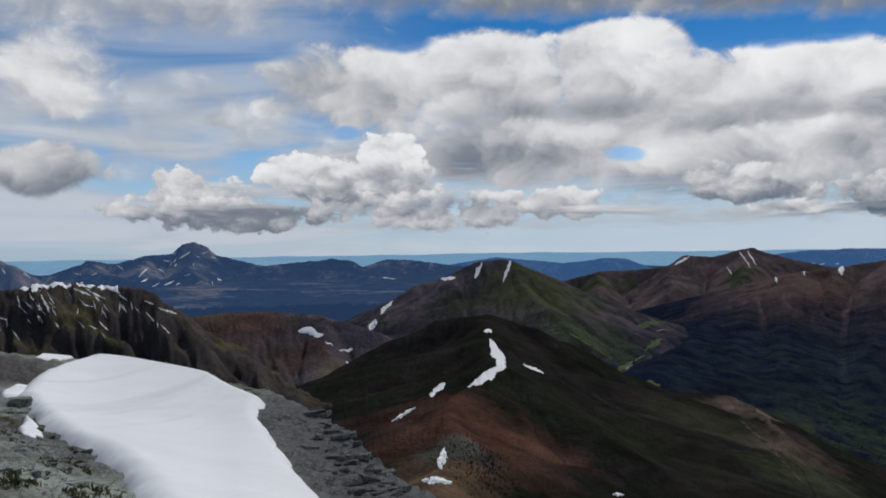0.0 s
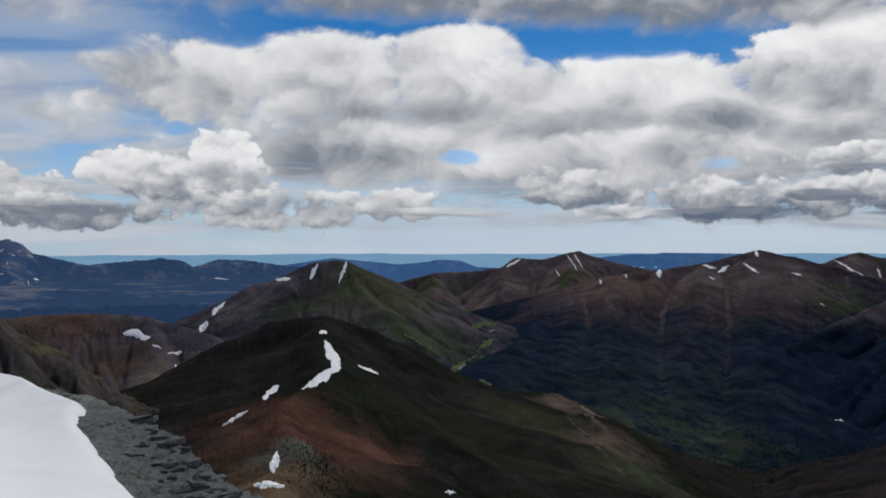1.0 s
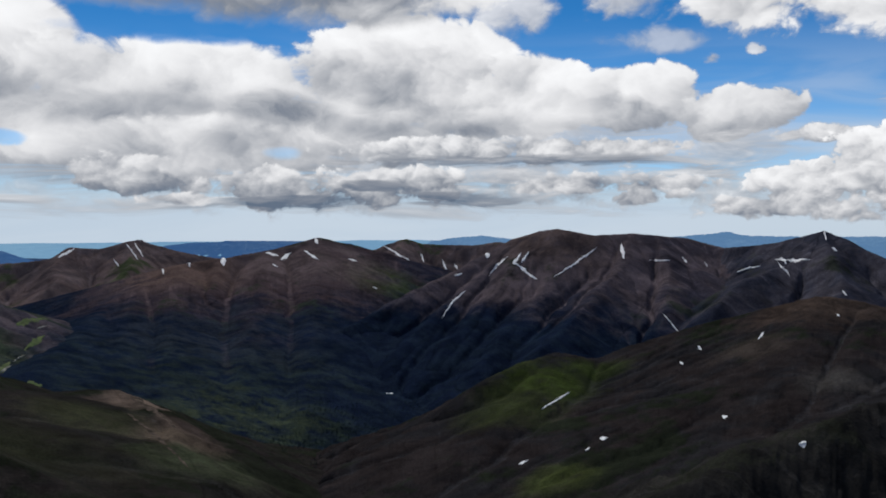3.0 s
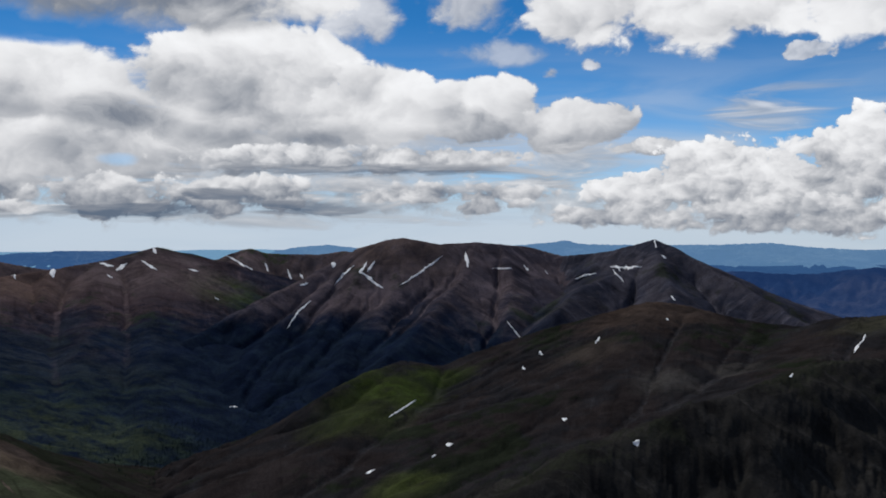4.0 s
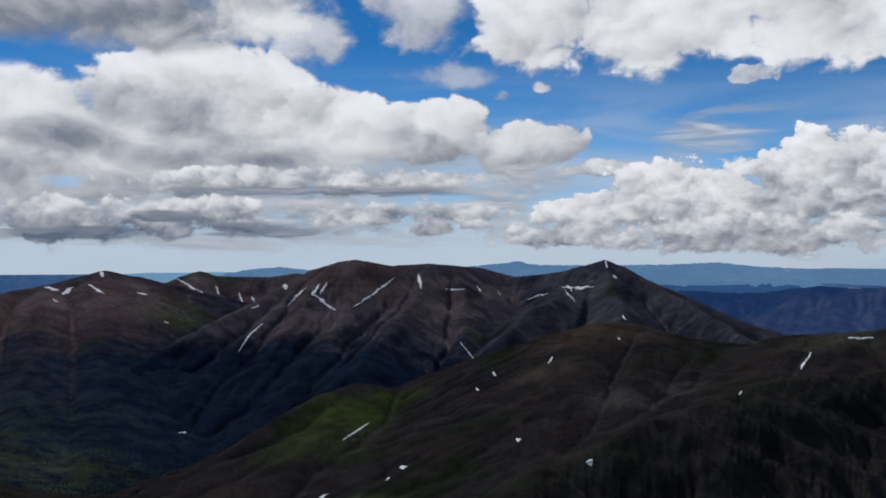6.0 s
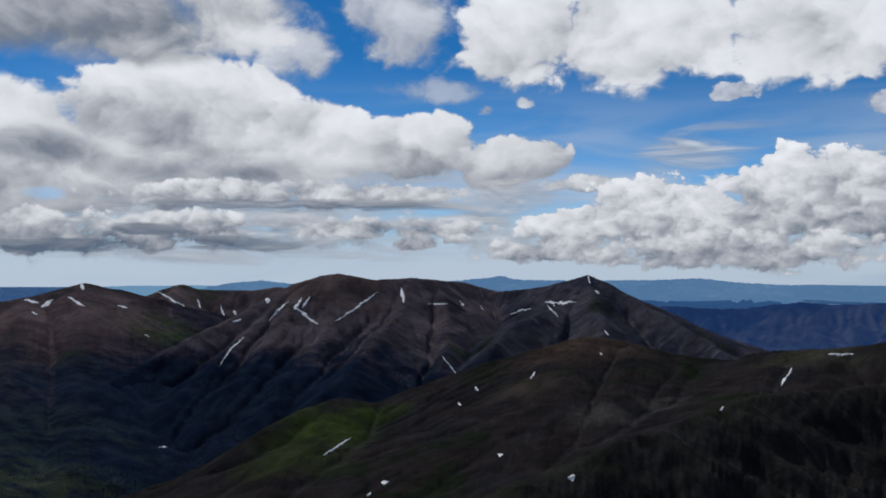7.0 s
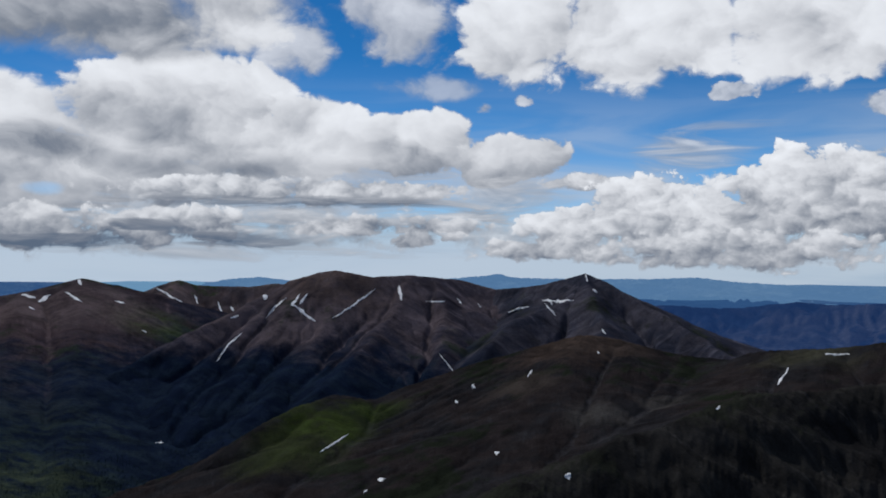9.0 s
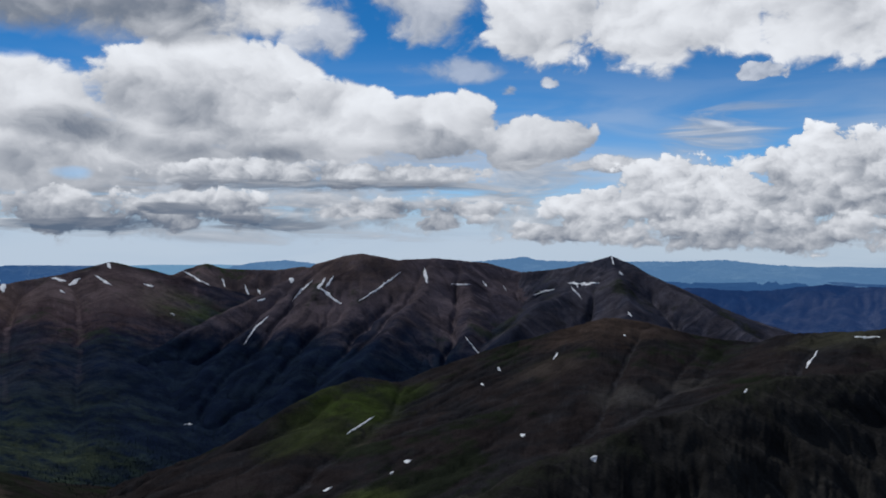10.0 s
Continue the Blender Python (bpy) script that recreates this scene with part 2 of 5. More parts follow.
puff(73.30, 14.05, 6.33, 3.87, 3.69, dark=1.0, light=1.15, soft=0.35, ragged=0.5)
puff(67.97, 10.43, 1.58, 0.56, 0.49, dark=0.7, light=0.9, soft=0.5, ragged=0.8, kind=SMALL, thick=0.8)
puff(55.50, 10.23, 0.62, 0.36, 0.34, dark=0.7, light=0.95, soft=0.9, ragged=1.0, kind=SMALL, thick=0.85)
puff(53.14, 9.69, 0.70, 0.39, 0.39, dark=0.6, light=0.9, soft=0.9, ragged=0.9, kind=SMALL, thick=0.8)
puff(76.22, 9.29, 1.41, 0.70, 0.70, dark=0.7, light=0.9, soft=0.6, ragged=0.6, kind=SMALL, thick=0.8)
puff(65.6, 7.0, 3.9, 1.3, 1.6, dark=0.66, light=0.75, soft=1.2, ragged=0.55, kind=SHEET, thick=0.75)
puff(67.00, 8.39, 4.57, 0.32, 0.32, dark=0.7, light=0.8, soft=1.6, ragged=0.8, kind=SHEET, thick=0.5)
puff(54.6, 4.5, 5.4, 1.3, 1.9, dark=0.55, light=0.7, soft=1.2, ragged=0.5, kind=SHEET, thick=0.85)


def gap(u, v, half, high, depth=1.0):
    """A hole in the clouds with blue sky behind."""
    global cover
    q = W.node("ShaderNodeVectorMath", operation="MULTIPLY_ADD")
    W.put(q.inputs[0], both)
    W.put(q.inputs[1], (1 / half, 1 / high, 0))
    W.put(q.inputs[2], (-u / half, -v / high, 0))
    d = W.node("ShaderNodeVectorMath", operation="DOT_PRODUCT")
    W.put(d.inputs[0], q.outputs[0])
    W.put(d.inputs[1], q.outputs[0])
    inside = W.sub(W.m("MULTIPLY_ADD", LARGE[0], 0.45, 1.0), d.outputs["Value"])
    cover = W.mul(cover, W.step(inside, 0.0, 1.0, 1.0, 1.0 - depth))


gap(11.12, 4.95, 1.3, 0.5, 0.75)
gap(-5.91, 6.52, 1.1, 0.5, 0.9)
gap(-13.05, 11.42, 6.0, 0.9, 0.95)
gap(-2.75, 11.98, 2.4, 0.7, 0.9)
gap(20.53, 11.33, 6.3, 0.75, 0.95)
gap(26.90, 4.39, 1.4, 0.5, 0.5)
gap(-12.50, 5.18, 2.0, 0.6, 0.7)
streak = W.noise(W.vec(W.mul(bearing, 0.06), W.mul(rise, 0.42)), 1.0, 5, 0.5, 0.8)
veil = W.mul(W.step(rise, 13.0, 2.0), W.step(streak, 0.32, 0.62))
veil = W.m("MAXIMUM", W.add(W.mul(veil, 0.8), W.mul(W.step(bearing, 4.0, -12.0, 0.0, 0.5), W.step(streak, 0.25, 0.6, 0.35, 1.0))), W.step(rise, 4.5, 0.5, 0.0, 0.85))
deeper = W.mix(W.step(rise, 0.0, 14.0), (0.56, 0.78, 0.93), (0.115, 0.43, 0.66))
blue = W.mix(1.0, W.mix(1.0, air.outputs[0], (0.1, 0.1, 0.1), "MULTIPLY"), deeper, "MULTIPLY")
blue = W.mix(veil, blue, W.mix(W.step(streak, 0.35, 0.65), (0.36, 0.43, 0.52), (0.52, 0.555, 0.60)))
paler = W.mul(W.step(rise, 3.2, 0.2, 0.0, 0.75), W.mul(W.step(bearing, -8.0, 14.0), W.step(bearing, 80.0, 45.0, 0.45, 1.0)))
blue = W.mix(paler, blue, (0.51, 0.58, 0.655))
tones = W.node("ShaderNodeValToRGB")
W.put(tones.inputs[0], W.mul(shade, 1 / 1.6))
ramp = tones.color_ramp
for place, colour in ((0.0, (0.115, 0.148, 0.200)), (0.19, (0.228, 0.246, 0.280)), (0.375, (0.44, 0.444, 0.458)), (0.55, (0.655, 0.645, 0.640)),
                      (0.72, (0.80, 0.785, 0.77)), (1.0, (0.93, 0.915, 0.895))):
    mark = ramp.elements.new(place) if 0 < place < 1 else ramp.elements[-1 if place else 0]
    mark.color = (*colour, 1)
overhead = W.noise(way, 5.0, 6, 0.6)
colour = W.mix(cover, blue, tones.outputs[0])
lid = W.mix(W.step(overhead, 0.35, 0.65), (0.075, 0.135, 0.27), (0.21, 0.225, 0.26))
turned = W.m("ABSOLUTE", W.sub(bearing, 25.0))
colour = W.mix(W.m("MAXIMUM", W.step(rise, 18.5, 25.0), W.step(turned, 62.0, 85.0)), colour, lid)
back = W.node("ShaderNodeBackground")
W.put(back.inputs["Color"], colour)
W.put(back.inputs["Strength"], 1.0)
W.put(W.node("ShaderNodeOutputWorld").inputs["Surface"], back.outputs[0])


# ---- noise and ground shapes ----
def gradient_noise(x, y, seed):
    """Perlin noise of arrays, about -0.7 to 0.7."""
    xi, yi = np.floor(x), np.floor(y)
    fx, fy = x - xi, y - yi
    xi, yi = xi.astype(np.int64), yi.astype(np.int64)

    def corner(dx, dy):
        h = ((xi + dx) * 374761393 + (yi + dy) * 668265263 + seed * 974634321) & 0xFFFFFFFF
        h = ((h ^ (h >> 13)) * 1274126177) & 0xFFFFFFFF
        a = ((h ^ (h >> 16)) & 0xFFFF) * (2 * np.pi / 65536)
        return np.cos(a) * (fx - dx) + np.sin(a) * (fy - dy)

    u, v = fx * fx * fx * (fx * (fx * 6 - 15) + 10), fy * fy * fy * (fy * (fy * 6 - 15) + 10)
    low = corner(0, 0) * (1 - u) + corner(1, 0) * u
    high = corner(0, 1) * (1 - u) + corner(1, 1) * u
    return low * (1 - v) + high * v


def fractal(x, y, size, octaves, seed, gain=0.5):
    total, amp = np.zeros_like(x), 1.0
    for i in range(octaves):
        total += amp * gradient_noise(x / size + 17.3 * i, y / size - 9.1 * i, seed + i)
        size, amp = size / 2.0, amp * gain
    return total


def at(bearing, rise, distance):
    """A place in metres from its bearing and angle of rise as seen from the summit, and its distance over the ground."""
    b = radians(bearing)
    return distance * math.sin(b), distance * math.cos(b), EYE + distance * math.tan(radians(rise))


class Massif:
    """Crests that fall off on both sides in fluted slopes."""

    def __init__(self, seed, crests, steep=0.62, reach=1100.0, flute=60.0, depth=22.0, rough=5.0, crag=3.0, top=8.0, cliffs=(), ribs=(), outer=(), major=0.0):
        self.seed, self.major = seed, major
        self.flute, self.depth, self.rough, self.crag, self.top = flute, depth, rough, crag, top
        self.crests = [([at(*p) for p in line], steep, reach) for line in crests] + [([at(*p) for p in line], k, l) for line, k, l in cliffs]

        # ribs carry the gentle face before the outer crest and end at it
        self.ribs = [([at(*p) for p in line], 0.27, 9000.0) for line in ribs]
        rim_line = sorted((p[0], p[2]) for line in outer for p in line)
        self.outer = [(rim_line[0][0] - 4, rim_line[0][1] - 350)] + rim_line + [(rim_line[-1][0] + 4, rim_line[-1][1] - 350)] if outer else []

    def height(self, x, y):
        z, second = np.full(x.shape, -1e4), np.full(x.shape, -1e4)
        beyond = 0.0
        if self.outer:
            edge = np.interp(np.degrees(np.arctan2(x, y)), [p[0] for p in self.outer], [p[1] for p in self.outer])
            beyond = np.clip(np.hypot(x, y) - edge + 4.0, 0, None)
        along, away, gentle = np.zeros_like(x), np.zeros_like(x), np.zeros(x.shape, bool)
        wx = x + 0.35 * self.flute * fractal(x, y, self.flute * 2.2, 3, self.seed + 50)
        wy = y + 0.35 * self.flute * fractal(x, y, self.flute * 2.2, 3, self.seed + 60)
        run = 0.0
        for line, steep, reach in self.crests + self.ribs:
            before, own = z, np.full(x.shape, -1e4)
            is_rib = (line, steep, reach) in self.ribs
            cut = 0.7 * beyond if is_rib else 0.0
            for (ax, ay, az), (bx, by, bz) in zip(line, line[1:]):
                dx, dy = bx - ax, by - ay
                length = math.hypot(dx, dy)
                px, py = (0.75 * x + 0.25 * wx, 0.75 * y + 0.25 * wy) if is_rib else (wx, wy)
                k = np.clip(((px - ax) * dx + (py - ay) * dy) / length ** 2, 0, 1)
                d = np.hypot(px - ax - k * dx, py - ay - k * dy)
                ds = np.sqrt(d * d + self.top ** 2) - self.top
                h = az + (bz - az) * k - steep * ds / (1 + ds / reach) - cut
                own = np.maximum(own, h)
                best = h > z
                z = np.where(best, h, z)
                gentle = np.where(best, is_rib, gentle)
                along = np.where(best, run + k * length, along)
                away = np.where(best, d, away)
                run += length
            run += 333.0
            second = np.maximum(second, np.minimum(before, own))

        # the flutes of two neighbouring crests die out where they meet
        meet = np.clip((z - second) / 55.0, 0, 1)
        meet = meet * meet * (3 - 2 * meet)
        grow = np.clip(away / (2.2 * self.flute), 0, 1) * meet * np.where(gentle, 0.3, 1.0)
        f1 = np.abs(gradient_noise(along / self.flute, away / (7 * self.flute), self.seed))
        f2 = np.abs(gradient_noise(along / (0.4 * self.flute), away / (3 * self.flute), self.seed + 7))
        f0 = np.abs(gradient_noise(along / (3.4 * self.flute), away / (24 * self.flute), self.seed + 3))
        z = z - self.major * np.clip(away / (7 * self.flute), 0, 1) * meet * np.where(gentle, 0.2, 1.0) * (1 - 3.0 * f0)
        f3 = np.abs(gradient_noise(along / (0.17 * self.flute), away / (1.6 * self.flute), self.seed + 9))
        z = z - self.depth * grow * np.where(gentle, 0.15, 1.0) * (0.8 * (1 - 2.2 * f1) + 0.45 * (1 - 2.2 * f2) + 0.2 * (1 - 2.2 * f3))
        z = z + 0.45 * self.rough * (0.35 + 0.8 * grow) * fractal(x, y, self.flute * 0.9, 5, self.seed + 20, 0.55)
        rocky = np.abs(fractal(x, y, self.flute * 1.3, 4, self.seed + 40, 0.55))
        z = z + 2.4 * self.rough * (0.1 + 0.9 * grow) * (0.25 - rocky)
        spike = 1 - 2 * np.abs(fractal(x, y, self.flute * 0.22, 3, self.seed + 30, 0.6))
        reach = np.hypot(x, y)
        self.run, self.fall = np.where(gentle, np.arctan2(x, y) * reach.mean(), along), away
        self.course = np.where(gentle, 0.7 * reach, away)
        return z + self.crag * (0.5 + 0.4 * grow) * (spike - 0.6)


def erode(z, r, db, hold, seed, rounds, bite, drops=9000, steps=46):
    """Let drops of water run down a height field of distances r by bearings db apart, carving gullies that join downhill; hold (0 to 1) keeps the crests. Returns the heights and how much water passed."""
    rng = np.random.default_rng(seed)
    n, m = z.shape
    z, flow = z.copy(), np.zeros(n * m)
    dr, wide = r[1] - r[0], r * math.radians(db)
    pace = 0.8 * dr
    for k in range(rounds):
        i, j = rng.uniform(1, n - 3, drops), rng.uniform(1, m - 3, drops)
        vi, vj = np.zeros(drops), np.zeros(drops)
        for _ in range(steps):
            i0, j0 = i.astype(int), j.astype(int)
            u, v = i - i0, j - j0
            a, b, c, d = z[i0, j0], z[i0 + 1, j0], z[i0, j0 + 1], z[i0 + 1, j0 + 1]
            gi, gj = ((b - a) * (1 - v) + (d - c) * v) / dr, ((c - a) * (1 - u) + (d - b) * u) / wide[i0]
            g = np.hypot(gi, gj) + 1e-6
            vi, vj = 0.35 * vi - 0.65 * gi / g, 0.35 * vj - 0.65 * gj / g
            size = np.hypot(vi, vj) + 1e-6
            vi, vj = vi / size, vj / size
            i2, j2 = np.clip(i + pace * vi / dr, 1, n - 3), np.clip(j + pace * vj / wide[i0], 1, m - 3)
            here = (a * (1 - u) + b * u) * (1 - v) + (c * (1 - u) + d * u) * v
            p, q = i2.astype(int), j2.astype(int)
            e, f = i2 - p, j2 - q
            there = (z[p, q] * (1 - e) + z[p + 1, q] * e) * (1 - f) + (z[p, q + 1] * (1 - e) + z[p + 1, q + 1] * e) * f
            drop = here - there
            cut = np.clip(np.where(drop > 0, bite * drop, 0.4 * drop), -1.5, 1.2) * hold[i0, j0]
            at_cell = i0 * m + j0
            cells = np.concatenate([at_cell, at_cell + m, at_cell + 1, at_cell + m + 1])
            share = np.concatenate([(1 - u) * (1 - v), u * (1 - v), (1 - u) * v, u * v])
            z -= np.bincount(cells, share * np.tile(cut, 4), n * m).reshape(n, m)
            flow += np.bincount(cells, share, n * m)
            i, j = i2, j2
        mean = z.copy()
        mean[1:-1, 1:-1] = (z[:-2, 1:-1] + z[2:, 1:-1] + z[1:-1, :-2] + z[1:-1, 2:]) / 4
        z += 0.22 * hold * (mean - z)
    flow = flow.reshape(n, m)
    return z, np.clip(np.log1p(flow / (flow.mean() + 1e-6)) / 2.2, 0, 1)


def on_mesh(massif, b, r):
    """The height of a massif's built surface at bearings b and distances r."""
    b0, db, r0, dr, z = massif.mesh
    i = np.clip((r - r0) / dr, 0, z.shape[0] - 1.001)
    j = np.clip((b - b0) / db, 0, z.shape[1] - 1.001)
    i0, j0 = i.astype(int), j.astype(int)
    u, v = i - i0, j - j0
    return (z[i0, j0] * (1 - u) + z[i0 + 1, j0] * u) * (1 - v) + (z[i0, j0 + 1] * (1 - u) + z[i0 + 1, j0 + 1] * u) * v


def valley(x, y):
    """The low ground: valley floors near the summit, rising to the far plains."""
    r = np.hypot(x, y)
    far = np.clip((r - 2700) / 2200, 0, 1)
    z = -80 + 20 * fractal(x, y, 420, 5, 3) * (1 - 0.6 * far)
    return z + (EYE - 4900 * math.tan(radians(1.02)) + 80) * far ** 0.8


def link(name, verts, faces, material, parent=None, smooth=True):
    """One mesh object from arrays: verts n x 3, faces m x 4 or m x 3."""
    me = bpy.data.meshes.new(name)
    n, k = faces.shape
    me.vertices.add(len(verts))
    me.vertices.foreach_set("co", np.ascontiguousarray(verts, dtype=np.float32).ravel())
    me.loops.add(n * k)
    me.loops.foreach_set("vertex_index", np.ascontiguousarray(faces, dtype=np.int32).ravel())
    me.polygons.add(n)
    me.polygons.foreach_set("loop_start", np.arange(0, n * k, k, dtype=np.int32))
    me.polygons.foreach_set("use_smooth", np.full(n, smooth))
    me.update(calc_edges=True)
    me.materials.append(material)
    ob = new(name, me)
    ob.parent = parent
    return ob


def grid_faces(rows, cols):
    i = np.arange((rows - 1) * cols).reshape(rows - 1, cols)[:, :-1].ravel()
    return np.stack([i, i + 1, i + cols + 1, i + cols], 1)


def trim(verts, faces, keep):
    """Drop the faces with no kept corner, and the corners left over."""
    faces = faces[keep[faces].any(1)]
    used = np.zeros(len(verts), bool)
    used[faces.ravel()] = True
    index = np.cumsum(used) - 1
    return verts[used], index[faces]


def mountain(name, massif, span, near, far, rows, material, label, sink=12.0, step=0.1, wear=5, bite=0.08):
    b = np.radians(np.arange(span[0], span[1] + step, step))
    r = np.linspace(near, far, rows)
    R, B = np.meshgrid(r, b, indexing="ij")
    x, y = R * np.sin(B), R * np.cos(B)
    z = massif.height(x, y)
    hold = np.clip((massif.fall - 6.0) / (1.1 * massif.flute), 0, 1)
    worn, flow = erode(z, r, step, hold, massif.seed + 70, wear, bite)
    z = np.clip(worn, z - 0.014 * R, z + 0.004 * R)
    keep = (z > valley(x, y) - sink).ravel()
    verts, faces = trim(np.stack([x.ravel(), y.ravel(), z.ravel(), massif.run.ravel(), massif.course.ravel(), flow.ravel()], 1), grid_faces(*x.shape), keep)
    verts, course = verts[:, :3], verts[:, 3:]
    massif.mesh = (span[0], step, near, r[1] - r[0], z)
    ob = link(name, verts, faces, material)
    for key, values in zip(("run", "fall", "flow"), course.T):
        ob.data.attributes.new(key, "FLOAT", "POINT").data.foreach_set("value", np.ascontiguousarray(values, dtype=np.float32))
    return tagged(ob, label, "mountain")


# ---- materials ----
def ground_material(name, rock, rock2, grass, green=0.3, size=60.0, rough=0.95, haze_tint=None, haze_glow=0.0, bump=1.0, trees=None, lean=0.0, chutes=1.0, patches=(), lit_glades=()):
    """Weathered mountain ground: two colours of scree in patches and runnels, grass on the gentler parts; an optional
    blue emission stands in for distance haze.
    """
    mat = bpy.data.materials.new(name)
    mat.use_nodes = True
    n = Net(mat.node_tree)
    geo = n.node("ShaderNodeNewGeometry")
    p = geo.outputs["Position"]
    split = n.node("ShaderNodeSeparateXYZ")
    n.put(split.inputs[0], geo.outputs["Normal"])
    big = n.noise(p, 1.0 / size, 6, 0.6, 0.6)
    mid = n.noise(n.vmul(p, (1, 1, 0.35)), 5.0 / size, 6, 0.65)
    fine = n.noise(p, 40.0 / size, 5, 0.7)
    col = n.mix(n.step(n.add(big, n.mul(n.sub(mid, 0.5), 0.5)), 0.40, 0.62), rock, rock2)
    run = n.node("ShaderNodeAttribute", attribute_name="run").outputs["Fac"]
    fall = n.node("ShaderNodeAttribute", attribute_name="fall").outputs["Fac"]
    chute = n.noise(n.vec(n.mul(run, 9.0 / size), n.mul(fall, 0.9 / size), n.mul(big, 1.5)), 1.0, 6, 0.62, 0.5)
    chute = n.add(n.mul(chute, chutes), n.mul(mid, 1.0 - chutes))
    flow = n.node("ShaderNodeAttribute", attribute_name="flow").outputs["Fac"]
    col = n.mix(n.step(chute, 0.54, 0.74, 0.0, 0.6), col, tuple(min(1.0, 1.9 * c + 0.006) for c in rock2))
    col = n.mix(n.step(chute, 0.46, 0.30, 0.0, 0.6), col, tuple(0.45 * c for c in rock))
    col = n.mix(n.mul(n.step(flow, 0.42, 0.85, 0.0, 0.7), n.step(mid, 0.3, 0.65)), col, tuple(min(1.0, 1.7 * c + 0.012) for c in rock2))
    lush = n.add(n.noise(p, 0.6 / size, 5, 0.6, 0.3), n.mul(n.sub(mid, 0.5), 0.45))
    lush = n.add(lush, n.mul(n.sub(split.outputs["Z"], 0.85), 0.35))
    col = n.mix(n.step(lush, 0.68 - 0.42 * green, 0.80 - 0.42 * green), col, grass)
    for centre, reach, tone in patches:
        away = n.node("ShaderNodeVectorMath", operation="DISTANCE")
        n.put(away.inputs[0], n.vmul(p, (1, 1, 1)))
        n.put(away.inputs[1], centre)
        edge = n.add(away.outputs["Value"], n.add(n.mul(n.sub(big, 0.5), 2.0 * reach), n.mul(n.sub(mid, 0.5), 1.2 * reach)))
        col = n.mix(n.mul(n.step(edge, 1.25 * reach, 0.35 * reach), n.step(mid, 0.25, 0.6, 0.35, 1.0)), col, tone)
    # forest below the tree line; its blue-black also holds haze and cloud shade
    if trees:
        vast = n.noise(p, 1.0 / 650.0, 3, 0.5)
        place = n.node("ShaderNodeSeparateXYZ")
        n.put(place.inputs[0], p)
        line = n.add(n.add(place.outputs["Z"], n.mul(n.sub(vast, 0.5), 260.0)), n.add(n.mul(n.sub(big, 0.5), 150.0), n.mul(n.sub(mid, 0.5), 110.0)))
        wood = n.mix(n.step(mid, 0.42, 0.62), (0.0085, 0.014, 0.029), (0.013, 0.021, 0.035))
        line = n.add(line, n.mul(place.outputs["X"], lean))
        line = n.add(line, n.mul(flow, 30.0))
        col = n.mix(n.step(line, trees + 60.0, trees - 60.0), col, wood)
    # green openings, plus forest painted lighter where cloud shade is thin
    for centre, reach, tone in lit_glades:
        away = n.node("ShaderNodeVectorMath", operation="DISTANCE")
        n.put(away.inputs[0], p)
        n.put(away.inputs[1], centre)
        edge = n.add(away.outputs["Value"], n.mul(n.sub(big, 0.5), 2.0 * reach))
        col = n.mix(n.mul(n.step(edge, 1.2 * reach, 0.3 * reach), n.step(mid, 0.3, 0.75)), col, tone)
    mottle = n.noise(p, 2.4 / size, 5, 0.6, 0.7)
    grain = n.mul(n.step(fine, 0.25, 0.75, 0.65, 1.35, False), n.step(mottle, 0.3, 0.7, 0.6, 1.4, False))
    col = n.mix(1.0, col, n.vec(grain, grain, grain), "MULTIPLY")
    bs = n.node("ShaderNodeBsdfPrincipled")
    n.put(bs.inputs["Base Color"], col)
    n.put(bs.inputs["Roughness"], rough)
    n.put(bs.inputs["Specular IOR Level"], 0.0)
    bp = n.node("ShaderNodeBump")
    n.put(bp.inputs["Strength"], 0.7)
    n.put(bp.inputs["Distance"], 0.05 * size * bump)
    n.put(bp.inputs["Height"], n.add(n.add(mid, n.mul(chute, 0.8)), n.mul(fine, 0.35)))
    n.put(bs.inputs["Normal"], bp.outputs[0])
    # air haze over distant land, put in as emission
    if haze_glow:
        n.put(bs.inputs["Emission Color"], (*haze_tint, 1))
        n.put(bs.inputs["Emission Strength"], haze_glow)
    n.put(n.node("ShaderNodeOutputMaterial").inputs["Surface"], bs.outputs[0])
    return mat


RED = (0.105, 0.050, 0.034)
# forest tones, blued for haze and darkened for cloud shade
HAZY_FOREST, HAZY_PINE = (0.011, 0.018, 0.032), (0.017, 0.026, 0.036)
# flanks coloured extra dark for cloud shade; patches are scree and grass
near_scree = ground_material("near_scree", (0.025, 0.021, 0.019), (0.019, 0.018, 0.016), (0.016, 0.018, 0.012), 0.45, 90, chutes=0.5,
                             patches=[(at(0.93, -11.30, 560), 75.0, RED), (at(-0.71, -14.80, 440), 50.0, (0.13, 0.085, 0.052)), (at(0.38, -12.64, 500), 26.0, (0.085, 0.085, 0.068)),
                                      (at(18.44, -10.17, 950), 50.0, (0.15, 0.11, 0.085)), (at(20.30, -12.32, 820), 45.0, (0.12, 0.09, 0.065)), (at(22.0, -13.6, 740), 60.0, (0.046, 0.052, 0.030)), (at(21.0, -11.2, 860), 40.0, (0.075, 0.055, 0.045)), (at(15.85, -11.59, 840), 60.0, (0.042, 0.044, 0.024)), (at(10.82, -13.07, 690), 90.0, (0.024, 0.025, 0.015))])
